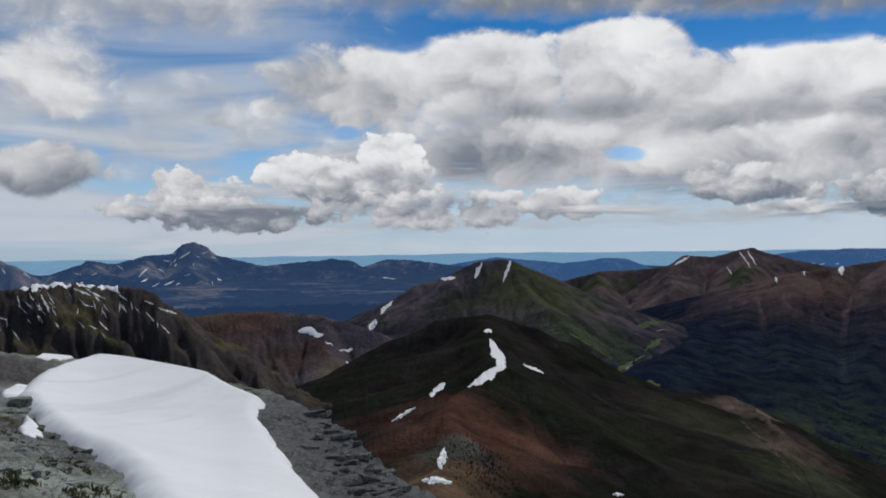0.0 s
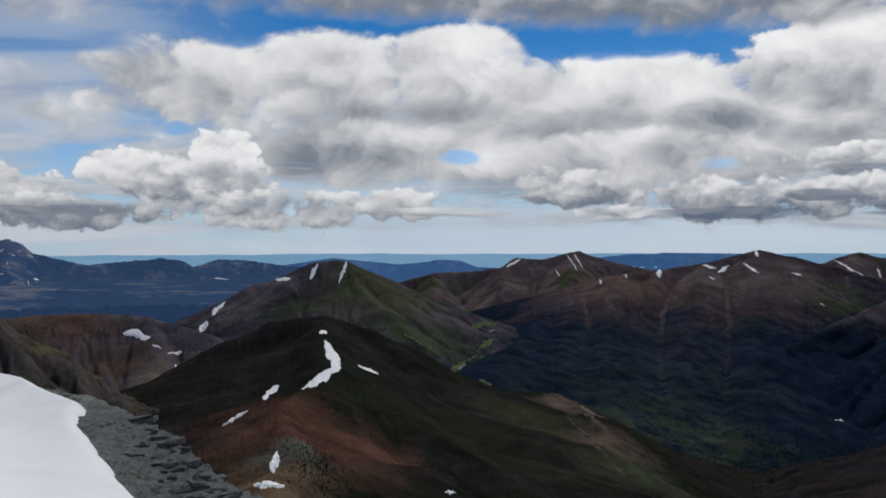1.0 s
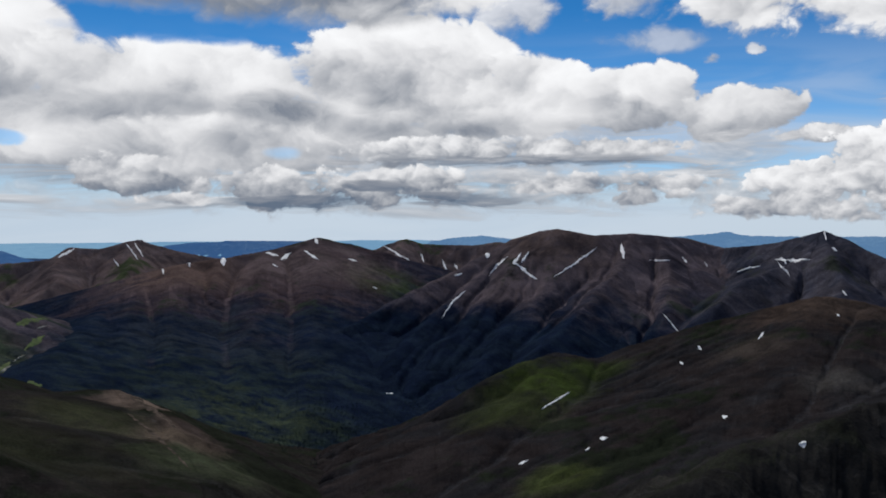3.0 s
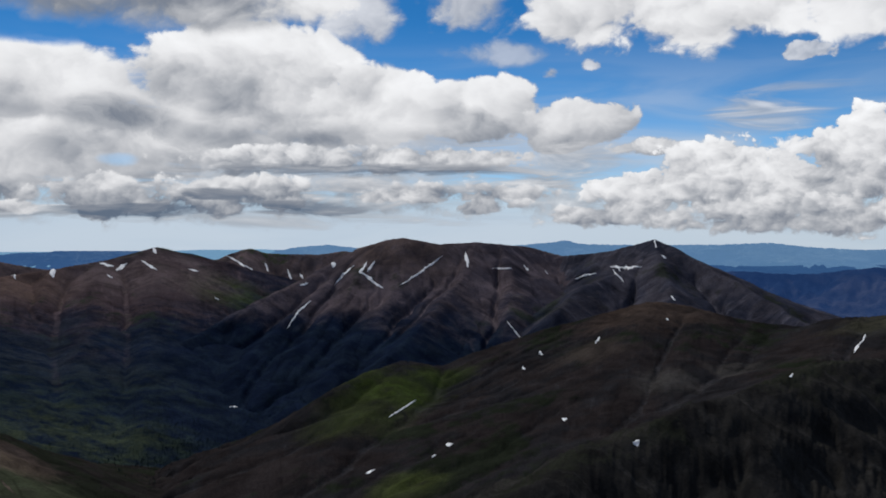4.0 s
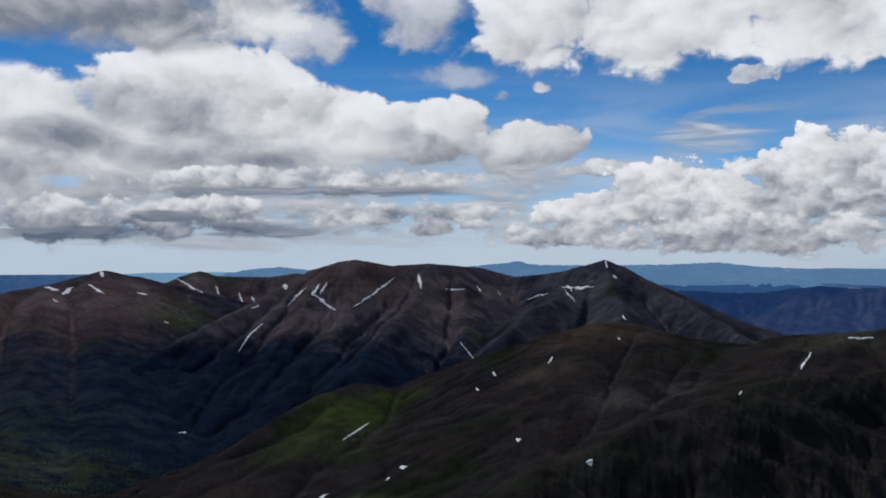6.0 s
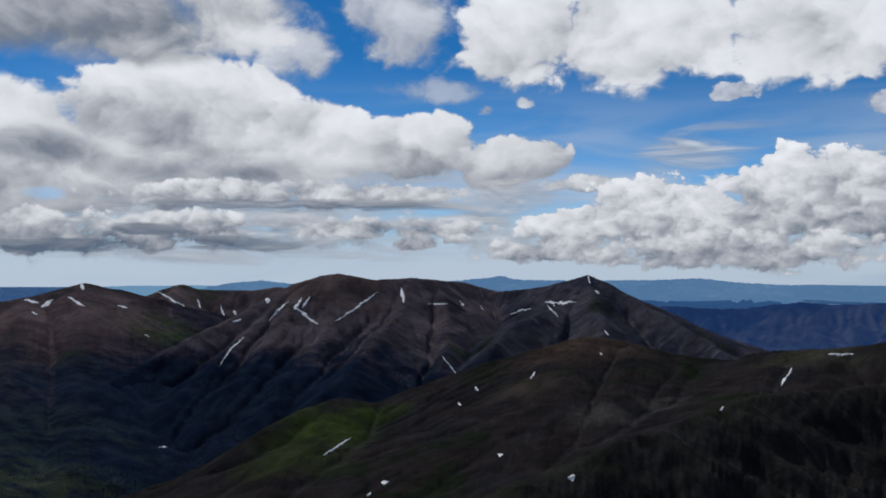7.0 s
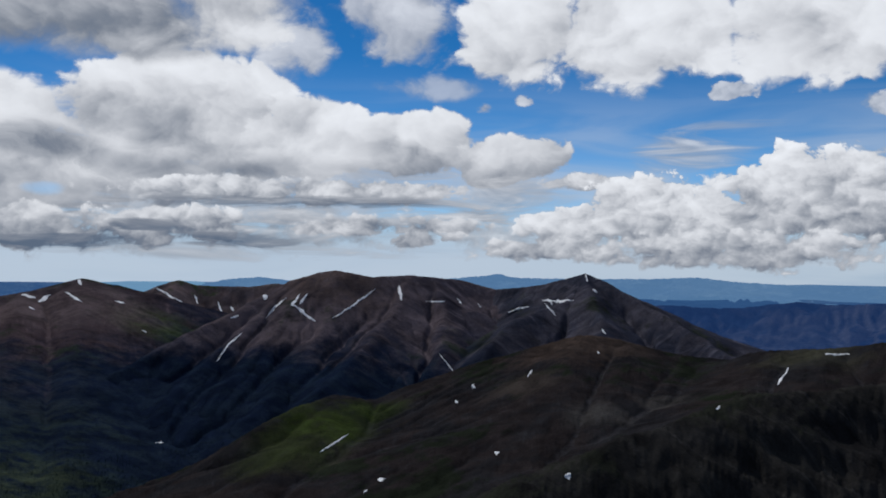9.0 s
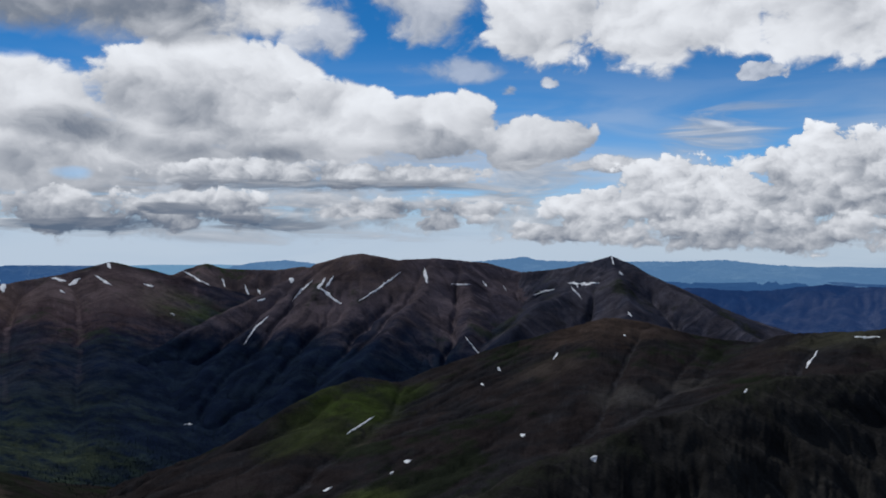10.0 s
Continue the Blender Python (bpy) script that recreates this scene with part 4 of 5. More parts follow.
# ---- snow ----
def snow_material(name, tone):
    mat = bpy.data.materials.new(name)
    mat.use_nodes = True
    n = Net(mat.node_tree)
    p = n.node("ShaderNodeNewGeometry").outputs["Position"]
    big, fine = n.noise(p, 0.09, 5, 0.6, 0.8), n.noise(p, 1.3, 6, 0.7)
    bs = n.node("ShaderNodeBsdfPrincipled")
    col = n.mix(n.step(big, 0.35, 0.7), tone, tuple(0.95 * c for c in tone))
    dirt = n.noise(n.vmul(p, (0.5, 0.035, 0.05)), 0.5, 5, 0.6, 0.5)
    col = n.mix(n.step(dirt, 0.5, 0.75, 0.0, 0.5), col, (0.62, 0.595, 0.56))
    n.put(bs.inputs["Base Color"], n.mix(n.step(fine, 0.55, 0.8, 0.0, 0.35), col, (0.62, 0.60, 0.57)))
    n.put(bs.inputs["Roughness"], 0.7)
    n.put(bs.inputs["Specular IOR Level"], 0.05)
    bp = n.node("ShaderNodeBump")
    n.put(bp.inputs["Strength"], 0.15)
    n.put(bp.inputs["Distance"], 0.1)
    n.put(bp.inputs["Height"], fine)
    n.put(bs.inputs["Normal"], bp.outputs[0])
    n.put(n.node("ShaderNodeOutputMaterial").inputs["Surface"], bs.outputs[0])
    return mat


snow = snow_material("snow", (0.84, 0.83, 0.80))


def onto(massif, b, e, near, far):
    """Distances at which lines from the summit at bearings b and rises e first meet a massif."""
    r = np.linspace(near, far, 500)
    R, B = np.meshgrid(r, b, indexing="ij")
    over = EYE + R * np.tan(np.radians(e))[None, :] < on_mesh(massif, B, R)
    hit = np.argmax(over, 0)
    return np.where(over.any(0), r[hit], np.nan)


def snow_strip(massif, near, far, width, *line, seed=0, name="snow_patch", material=snow, label="", category="snow patch", group="snow patches on the mountains", thick=1.0):
    """Old snow lying in a gully or along a crest: a thin, tapering strip with ragged edges through places given by bearing and rise."""
    line = np.array(line)
    leg = np.hypot(*np.diff(line, axis=0).T)
    s = np.concatenate([[0], np.cumsum(leg)])
    n = max(10, int(s[-1] / 0.035))
    t = np.linspace(0, s[-1], n)
    u, v = np.interp(t, s, line[:, 0]), np.interp(t, s, line[:, 1])
    du, dv = np.gradient(u), np.gradient(v)
    k = np.hypot(du, dv)
    body = 0.5 * width * np.clip(np.sin(np.pi * np.clip(t / s[-1], 0.02, 0.98)), 0.08, 1) ** 0.6
    size = max(0.25, 2.2 * width)
    over = body * np.clip(1.05 + 1.7 * fractal(t / size, t * 0 + seed * 3.7, 1.0, 4, seed, 0.6), 0.12, 2.0)
    under = body * np.clip(1.05 + 1.7 * fractal(t / size, t * 0 + seed * 5.3, 1.0, 4, seed + 31, 0.6), 0.12, 2.0)
    shift = 0.45 * width * fractal(t / (2 * size), t * 0 + 5 + seed, 1.0, 3, seed + 9)
    across = np.linspace(-1, 1, 7)
    off = shift[:, None] + np.where(across > 0, over[:, None], under[:, None]) * across
    B = u[:, None] + off * (-dv / k)[:, None]
    E = v[:, None] + off * (du / k)[:, None]
    r = onto(massif, B.ravel(), E.ravel(), near, far)
    if np.isnan(r).all():
        return None
    r = np.where(np.isnan(r), np.nanmax(r), r).reshape(B.shape)
    r = np.minimum(r, np.median(r, 1)[:, None] * 1.02)
    middle = np.median(r, 1)
    if s[-1] < 1.5:
        middle = np.clip(middle, np.median(r) * 0.93, np.median(r) * 1.07)
    r = np.clip(r, 0.98 * middle[:, None], 1.02 * middle[:, None])
    lift = 0.12 + 0.00042 * thick * r * np.array([-0.5, 0.55, 0.9, 1.0, 0.9, 0.55, -0.5])
    b = np.radians(B)
    verts = np.stack([(r * np.sin(b)).ravel(), (r * np.cos(b)).ravel(), (on_mesh(massif, B, r) + lift).ravel()], 1)
    ob = link(name, verts, grid_faces(*B.shape), material)
    long = "narrow strip of old white snow in a mountain gully" if s[-1] > 3 * width else "small patch of old white snow on scree"
    return tagged(ob, label or long, category, group)


snow_strip(central, 300, 1150, 0.49, (2.46, -5.90), (2.95, -5.84), seed=1)
snow_strip(central, 300, 1150, 0.60, (2.80, -6.39), (3.28, -7.37), (3.51, -8.06), (2.38, -8.67), (1.35, -9.18), seed=2)
snow_strip(central, 300, 1150, 0.42, (0.01, -9.06), (-0.92, -9.87), seed=3)
snow_strip(central, 300, 1150, 0.21, (-1.88, -10.47), (-3.37, -11.32), seed=4)
snow_strip(central, 300, 1150, 0.42, (-0.15, -12.94), (-0.32, -14.21), seed=5)
snow_strip(central, 300, 1150, 0.42, (-1.56, -14.85), (0.34, -14.95), seed=6)
snow_strip(central, 300, 1150, 0.14, (4.88, -7.90), (6.13, -8.45), seed=7)
snow_strip(central, 300, 1150, 0.18, (10.25, -15.60), (10.93, -15.61), seed=8)
snow_strip(streaked, 1300, 2100, 0.25, (2.38, -1.62), (1.94, -2.60), seed=9)
snow_strip(streaked, 1300, 2100, 0.21, (4.17, -1.47), (3.69, -2.84), seed=10)
snow_strip(streaked, 1300, 2100, 0.18, (-0.17, -2.57), (0.75, -2.51), seed=11)
snow_strip(streaked, 1300, 2100, 0.25, (-3.14, -3.89), (-4.00, -4.71), seed=12)
snow_strip(streaked, 1300, 2100, 0.32, (-4.28, -5.02), (-4.61, -5.71), seed=13)
snow_strip(basin, 900, 1450, 0.39, (-9.02, -5.59), (-7.51, -5.91), seed=14)
snow_strip(basin, 900, 1450, 0.18, (-6.55, -6.87), (-5.71, -6.86), seed=15)
snow_strip(basin, 900, 1450, 0.11, (-7.41, -6.33), (-6.89, -6.55), seed=16)
snow_strip(basin, 900, 1450, 0.11, (-6.14, -7.54), (-5.94, -7.82), seed=17)
snow_strip(redhead, 2000, 3000, 0.135, (14.98, -1.35), (14.12, -1.89), seed=18)
snow_strip(redhead, 2000, 3000, 0.105, (17.83, -1.11), (18.46, -2.05), seed=19)
snow_strip(redhead, 2000, 3000, 0.0825, (18.28, -1.05), (18.78, -1.92), seed=20)
snow_strip(redhead, 2000, 3000, 0.105, (17.12, -2.04), (17.37, -2.45), seed=21)
snow_strip(dark_big, 1500, 2800, 0.135, (20.13, -1.75), (20.27, -2.24), seed=22)
snow_strip(dark_big, 1500, 2800, 0.135, (21.24, -2.03), (21.45, -2.58), seed=23)
snow_strip(dark_big, 1500, 2800, 0.292, (23.38, -1.94), (23.45, -2.50), seed=24)
snow_strip(dark_big, 1500, 2800, 0.105, (19.78, -2.52), (19.92, -2.94), seed=25)
snow_strip(dark_big, 1500, 2800, 0.24, (28.88, -0.88), (29.10, -1.18), seed=26)
snow_strip(dark_big, 1500, 2800, 0.158, (25.89, -1.74), (26.67, -1.91), seed=27)
snow_strip(dark_big, 1500, 2800, 0.188, (26.79, -2.14), (27.45, -1.76), seed=28)
snow_strip(dark_big, 1500, 2800, 0.105, (28.21, -1.60), (29.13, -2.17), seed=29)
snow_strip(dark_big, 1500, 2800, 0.0825, (30.91, -2.13), (31.49, -2.27), seed=30)
snow_strip(dark_big, 1500, 2800, 0.0825, (26.31, -2.42), (26.61, -2.59), seed=31)
snow_strip(dark_big, 1500, 2800, 0.135, (33.24, -10.47), (33.79, -10.37), seed=32)
snow_strip(dark_big, 1500, 2800, 0.0825, (32.42, -3.89), (32.68, -4.03), seed=33)
snow_strip(twin, 2300, 3100, 0.105, (33.02, -1.27), (33.74, -1.68), (35.02, -2.44), seed=34)
snow_strip(twin, 2300, 3100, 0.135, (33.48, -1.82), (33.68, -2.36), seed=35)
snow_strip(twin, 2300, 3100, 0.105, (35.42, -1.80), (35.62, -2.34), seed=36)
snow_strip(twin, 2300, 3100, 0.135, (36.78, -2.22), (37.12, -3.11), seed=37)
snow_strip(twin, 2300, 3100, 0.105, (37.52, -2.46), (37.72, -2.84), seed=38)
snow_strip(twin, 2300, 3100, 0.105, (34.13, -2.63), (34.33, -2.98), seed=39)
snow_strip(broad, 1500, 2550, 0.24, (39.45, -1.72), (39.59, -2.13), seed=40)
snow_strip(broad, 1500, 2550, 0.105, (40.86, -2.00), (40.17, -2.55), (39.63, -3.24), seed=41)
snow_strip(broad, 1500, 2550, 0.158, (42.13, -1.73), (41.65, -2.42), seed=42)
snow_strip(broad, 1500, 2550, 0.188, (41.68, -1.79), (41.24, -2.38), (41.72, -2.77), (42.65, -3.43), seed=43)
snow_strip(broad, 1500, 2550, 0.105, (46.32, -1.45), (44.92, -2.47), (43.70, -3.27), seed=44)
snow_strip(broad, 1500, 2550, 0.165, (47.76, -1.21), (47.93, -2.15), seed=45)
snow_strip(broad, 1500, 2550, 0.105, (37.52, -3.22), (38.03, -3.09), seed=46)
snow_strip(broad, 1500, 2550, 0.112, (38.20, -4.15), (37.42, -4.79), (36.72, -5.87), seed=47)
snow_strip(broad, 1500, 2550, 0.0825, (49.44, -2.22), (50.64, -2.22), seed=48)
snow_strip(broad, 1500, 2550, 0.135, (51.41, -2.01), (51.66, -2.33), seed=49)
snow_strip(broad, 1500, 2550, 0.0825, (50.33, -5.48), (51.59, -7.03), seed=50)
snow_strip(broad, 1500, 2550, 0.0825, (52.68, -2.32), (52.89, -2.60), seed=51)
snow_strip(peak, 1600, 2600, 0.158, (59.33, -0.45), (59.47, -0.94), seed=52)
snow_strip(peak, 1600, 2600, 0.105, (59.74, -1.38), (60.02, -1.55), seed=53)
snow_strip(peak, 1600, 2600, 0.128, (56.65, -2.10), (57.41, -2.16), (58.58, -2.08), seed=54)
snow_strip(peak, 1600, 2600, 0.09, (56.82, -2.27), (57.48, -3.03), seed=55)
snow_strip(peak, 1600, 2600, 0.105, (54.53, -2.87), (55.82, -2.48), seed=56)
snow_strip(peak, 1600, 2600, 0.12, (57.00, -1.99), (57.27, -2.40), seed=57)
snow_strip(peak, 1600, 2600, 0.0825, (53.45, -1.30), (53.66, -1.48), seed=58)
snow_strip(peak, 1600, 2600, 0.0825, (60.29, -3.83), (60.56, -4.10), seed=59)
snow_strip(shoulder, 460, 1250, 0.104, (44.68, -10.30), (42.95, -11.35), seed=60)
snow_strip(shoulder, 460, 1250, 0.12, (56.03, -6.40), (55.75, -6.79), seed=61)
snow_strip(shoulder, 460, 1250, 0.144, (52.33, -7.37), (52.54, -7.54), seed=62)
snow_strip(shoulder, 460, 1250, 0.144, (51.28, -8.34), (51.45, -8.48), seed=63)
snow_strip(shoulder, 460, 1250, 0.168, (53.73, -11.35), (54.05, -11.38), seed=64)
snow_strip(shoulder, 460, 1250, 0.136, (71.07, -5.82), (70.46, -6.85), seed=65)
snow_strip(shoulder, 460, 1250, 0.088, (72.99, -4.97), (74.33, -4.92), seed=66)
snow_strip(shoulder, 460, 1250, 0.088, (64.56, -5.07), (65.18, -5.16), seed=67)
snow_strip(shoulder, 460, 1250, 0.144, (46.51, -13.01), (47.00, -12.95), seed=68)
snow_strip(shoulder, 460, 1250, 0.112, (41.50, -14.68), (42.12, -14.41), seed=69)
snow_strip(shoulder, 460, 1250, 0.112, (60.01, -5.20), (60.18, -5.30), seed=70)
snow_strip(shoulder, 460, 1250, 0.088, (45.63, -13.80), (45.88, -13.60), seed=71)
snow_strip(shoulder, 460, 1250, 0.088, (73.69, -7.35), (74.56, -7.73), seed=72)
snow_strip(spur, 250, 750, 0.28, (58.03, -12.68), (58.44, -12.66), seed=73)
snow_strip(spur, 250, 750, 0.14, (67.01, -8.41), (67.21, -8.20), seed=74)
snow_strip(capped, 500, 760, 0.108, (-23.66, -2.91), (-23.21, -4.03), seed=77)
snow_strip(capped, 500, 760, 0.084, (-24.25, -2.82), (-24.02, -3.28), seed=78)
snow_strip(capped, 500, 760, 0.084, (-21.31, -2.67), (-20.15, -3.37), seed=79)
snow_strip(capped, 500, 760, 0.084, (-21.92, -2.65), (-21.01, -3.08), seed=80)
snow_strip(capped, 500, 760, 0.084, (-17.26, -3.95), (-16.23, -4.32), seed=81)
snow_strip(capped, 500, 760, 0.066, (-22.92, -4.56), (-22.69, -4.95), seed=82)
snow_strip(capped, 500, 760, 0.084, (-20.14, -2.71), (-19.34, -3.00), seed=83)
snow_strip(capped, 500, 760, 0.06, (-23.30, -2.86), (-22.96, -3.52), seed=200)
snow_strip(capped, 500, 760, 0.054, (-22.28, -2.74), (-21.99, -3.24), seed=201)
snow_strip(capped, 500, 760, 0.048, (-24.89, -2.93), (-24.78, -3.44), seed=202)
snow_strip(capped, 500, 760, 0.054, (-20.86, -2.95), (-20.53, -3.42), seed=203)
snow_strip(capped, 500, 760, 0.06, (-19.46, -3.07), (-18.97, -3.48), seed=204)
snow_strip(capped, 500, 760, 0.042, (-21.63, -3.25), (-21.33, -3.59), seed=205)
snow_strip(capped, 500, 760, 0.042, (-23.08, -3.68), (-22.88, -4.23), seed=206)
snow_strip(capped, 500, 760, 0.048, (-18.05, -3.51), (-17.51, -3.73), seed=207)
snow_strip(capped, 500, 760, 0.042, (-20.44, -5.27), (-20.26, -5.60), seed=208)
snow_strip(capped, 500, 760, 0.036, (-23.86, -4.12), (-23.75, -4.45), seed=209)
snow_strip(mesa, 2400, 3720, 0.084, (-15.32, -0.62), (-16.04, -1.05), seed=84)
snow_strip(mesa, 2400, 3720, 0.066, (-17.79, -1.52), (-18.31, -2.04), seed=85)
snow_strip(mesa, 2400, 3720, 0.066, (-13.21, -0.87), (-12.68, -1.15), seed=86)
snow_strip(mesa, 2400, 3720, 0.066, (-3.82, -2.44), (-2.98, -2.53), seed=87)
snow_strip(mesa, 2400, 3720, 0.066, (-18.19, -2.37), (-17.80, -2.19), seed=88)
snow_strip(mesa, 2400, 3720, 0.066, (-13.83, -2.29), (-13.57, -2.40), seed=89)
snow_strip(edge_peak, 2600, 3050, 0.11, (-24.58, -1.66), (-24.17, -1.99), seed=90)
snow_strip(edge_peak, 2600, 3050, 0.11, (-25.61, -1.37), (-25.44, -1.70), seed=91)

def snow_cap(massif, span, wide, label):
    """Snow lying along a crest: the built surface near the crest line again, a little higher, with a ragged edge."""
    b0, db, r0, dr, z = massif.mesh
    b, r = b0 + db * np.arange(z.shape[1]), r0 + dr * np.arange(z.shape[0])
    R, B = np.meshgrid(r, b, indexing="ij")
    x, y = R * np.sin(np.radians(B)), R * np.cos(np.radians(B))
    massif.height(x, y)
    ragged = wide * (1 + 1.6 * fractal(x, y, 26.0, 4, 501))
    on = (massif.fall < ragged) & (B > span[0]) & (B < span[1])
    depth = np.clip((ragged - massif.fall) / 4.0, 0, 1)
    verts, faces = trim(np.stack([x.ravel(), y.ravel(), (z + 1.0 * depth - 0.25).ravel()], 1), grid_faces(*x.shape), on.ravel())
    return tagged(link("crest_snow", verts, faces, snow), label, "snow")


snow_cap(capped, (-30.0, -19.5), 6.5, "white snow along the rim of a flat-topped craggy mountain")
rng = np.random.default_rng(77)
for k in range(26):
    bb, ee = rng.uniform(-24, -14), rng.uniform(-2.6, -0.3)
    snow_strip(mesa, 2400, 3720, rng.uniform(0.025, 0.06), (bb, ee), (bb + rng.uniform(-0.45, 0.45), ee - rng.uniform(0.06, 0.3)), seed=600 + k)
for k in range(30):
    bb, ee = rng.uniform(-26, -17), rng.uniform(-5.0, -3.2)
    snow_strip(capped, 450, 760, rng.uniform(0.025, 0.06), (bb, ee), (bb + rng.uniform(-0.1, 0.6), ee - rng.uniform(0.15, 0.7)), seed=640 + k)


# ---- valley: stream, clearings, trees ----
def plain_material(name, a, b, size, rough=0.95):
    mat = bpy.data.materials.new(name)
    mat.use_nodes = True
    n = Net(mat.node_tree)
    p = n.node("ShaderNodeNewGeometry").outputs["Position"]
    bs = n.node("ShaderNodeBsdfPrincipled")
    n.put(bs.inputs["Base Color"], n.mix(n.step(n.noise(p, 1.0 / size, 6, 0.65), 0.35, 0.65), a, b))
    n.put(bs.inputs["Roughness"], rough)
    n.put(bs.inputs["Specular IOR Level"], 0.0)
    n.put(n.node("ShaderNodeOutputMaterial").inputs["Surface"], bs.outputs[0])
    return mat


gravel = plain_material("gravel", (0.30, 0.29, 0.26), (0.16, 0.16, 0.13), 12)
meadow = plain_material("meadow", (0.075, 0.105, 0.042), (0.110, 0.125, 0.062), 30)


def front(*line):
    """The slope that is met first along a line of bearings and rises."""
    b, e = np.array(line).T
    return min((streaked, redhead, dark_big), key=lambda m: np.nan_to_num(onto(m, b, e, m.mesh[2], m.mesh[2] + m.mesh[3] * (m.mesh[4].shape[0] - 1)), nan=9e3).mean())


def clearing(near, far, width, *line, seed=0):
    return snow_strip(front(*line), near, far, width, *line, seed=seed, name="meadow", material=meadow, label="small green meadow beside dark valley forest",
                      category="meadow", group="meadows in the valley", thick=0.3)


def gravel_bar(near, far, width, *line, seed=0):
    return snow_strip(front(*line), near, far, width, *line, seed=seed, name="gravel_bar", material=gravel, label="pale gravel bar of a valley stream",
                      category="gravel bar", group="gravel along the stream")


clearing(1150, 2900, 0.42, (11.87, -5.58), (13.55, -5.43), seed=301)
clearing(1150, 2900, 0.35, (13.34, -6.32), (12.25, -7.08), seed=302)
clearing(1150, 2900, 0.40, (11.89, -9.04), (13.17, -9.15), seed=303)
clearing(1150, 2900, 0.30, (10.37, -8.66), (11.57, -7.69), seed=306)
clearing(1150, 2900, 0.16, (9.2, -6.9), (10.3, -7.6), seed=304)
clearing(1150, 2900, 0.14, (7.6, -6.0), (9.0, -6.8), seed=305)
gravel_bar(1150, 2900, 0.16, (11.02, -8.24), (11.57, -7.90), seed=311)
gravel_bar(1150, 2900, 0.10, (12.16, -9.17), (12.63, -9.03), seed=312)
gravel_bar(1150, 2900, 0.08, (12.94, -5.91), (13.48, -5.77), seed=313)
gravel_bar(1150, 2900, 0.08, (11.64, -7.69), (12.32, -7.35), seed=314)


tan_scree = plain_material("tan_scree", (0.120, 0.090, 0.070), (0.035, 0.030, 0.023), 9)
for width, line, seed in ((0.28, [(17.17, -9.57), (18.44, -10.24), (19.84, -11.40), (20.61, -12.05)], 321), (0.16, [(17.79, -11.01), (19.36, -12.38), (20.59, -13.63), (21.35, -14.50)], 322)):
    snow_strip(central, 500, 1100, width, *line, seed=seed, name="scree_band", material=tan_scree, label="band of bare tan scree below a ridge crest",
               category="scree", group="bare scree bands", thick=0.25)


def land(b, r):
    z = valley(r * np.sin(np.radians(b)), r * np.cos(np.radians(b)))
    for massif in (central, streaked, redhead, dark_big, broad, shoulder):
        b0, db, r0, dr, grid = massif.mesh
        inside = (b > b0) & (b < b0 + db * (grid.shape[1] - 1)) & (r > r0) & (r < r0 + dr * (grid.shape[0] - 1))
        z = np.where(inside, np.maximum(z, on_mesh(massif, b, r)), z)
    return z


def conifers(name, label, b, r, z, tall, material, seed):
    """A wood of small pointed trees: two stacked cones each."""
    rng = np.random.default_rng(seed)
    n = len(b)
    h = tall * (0.6 + 0.8 * rng.random(n))
    x, y = r * np.sin(np.radians(b)), r * np.cos(np.radians(b))
    a = np.arange(5) * 2 * np.pi / 5
    verts, faces = [], []
    for low, high, wide, base in ((0.08, 0.7, 0.24, 0), (0.42, 1.0, 0.17, 1)):
        ring = np.stack([x[:, None] + wide * h[:, None] * np.cos(a + base), y[:, None] + wide * h[:, None] * np.sin(a + base),
                         (z + low * h)[:, None] + 0 * a], 2)
        tip = np.stack([x, y, z + high * h], 1)[:, None, :]
        verts.append(np.concatenate([ring, tip], 1).reshape(-1, 3))
        i = np.arange(n)[:, None] * 6 + base * n * 6
        k = np.arange(5)[None, :]
        faces.append(np.stack([i + k, i + (k + 1) % 5, i + 5 + 0 * k], 2).reshape(-1, 3))
    return tagged(link(name, np.concatenate(verts), np.concatenate(faces), material, smooth=False), label, "trees", kind="stuff")


# needles share the haze blue painted into the forest slopes
pine = plain_material("pine_needles", (0.018, 0.029, 0.036), (0.028, 0.042, 0.032), 25)
rng = np.random.default_rng(7)
b, r = rng.uniform(17, 40, 30000), rng.uniform(1000, 1800, 30000)
z = land(b, r)
thick = fractal(r * np.sin(np.radians(b)), r * np.cos(np.radians(b)), 110.0, 4, 401) + rng.normal(0, 0.12, len(b))
keep = (z < 90 + 25 * rng.normal(0, 1, len(b))) & (thick > 0.02)
conifers("conifer_forest", "dark conifer forest on the valley slopes", b[keep][:9000], r[keep][:9000], z[keep][:9000], 2.4, pine, 8)
b, r = rng.normal(2.2, 1.1, 260), rng.normal(480, 22, 260)
conifers("shrubs", "low dark shrubs on the brown ridge", b, r, on_mesh(central, b, r), 1.3, pine, 9)

# ---- summit shoulder ----
# bearing, rise and distance of the edge where the shoulder breaks off
RIM = [(-27.50, -6.05, 125), (-25.81, -6.04, 130), (-24.08, -6.13, 140), (-21.99, -6.61, 150), (-19.85, -7.00, 145), (-17.80, -7.15, 138), (-15.72, -8.20, 125), (-13.41, -8.55, 115), (-11.90, -8.69, 110),
       (-10.38, -9.13, 104), (-8.00, -10.59, 90), (-5.25, -12.85, 72), (-3.53, -14.73, 62), (-2.49, -15.88, 58), (3.0, -20.0, 46), (12.0, -24.0, 34), (35.0, -30.0, 22), (70.0, -34.0, 16),
       (140.0, -30.0, 18), (220.0, -22.0, 30), (290.0, -12.0, 70)]


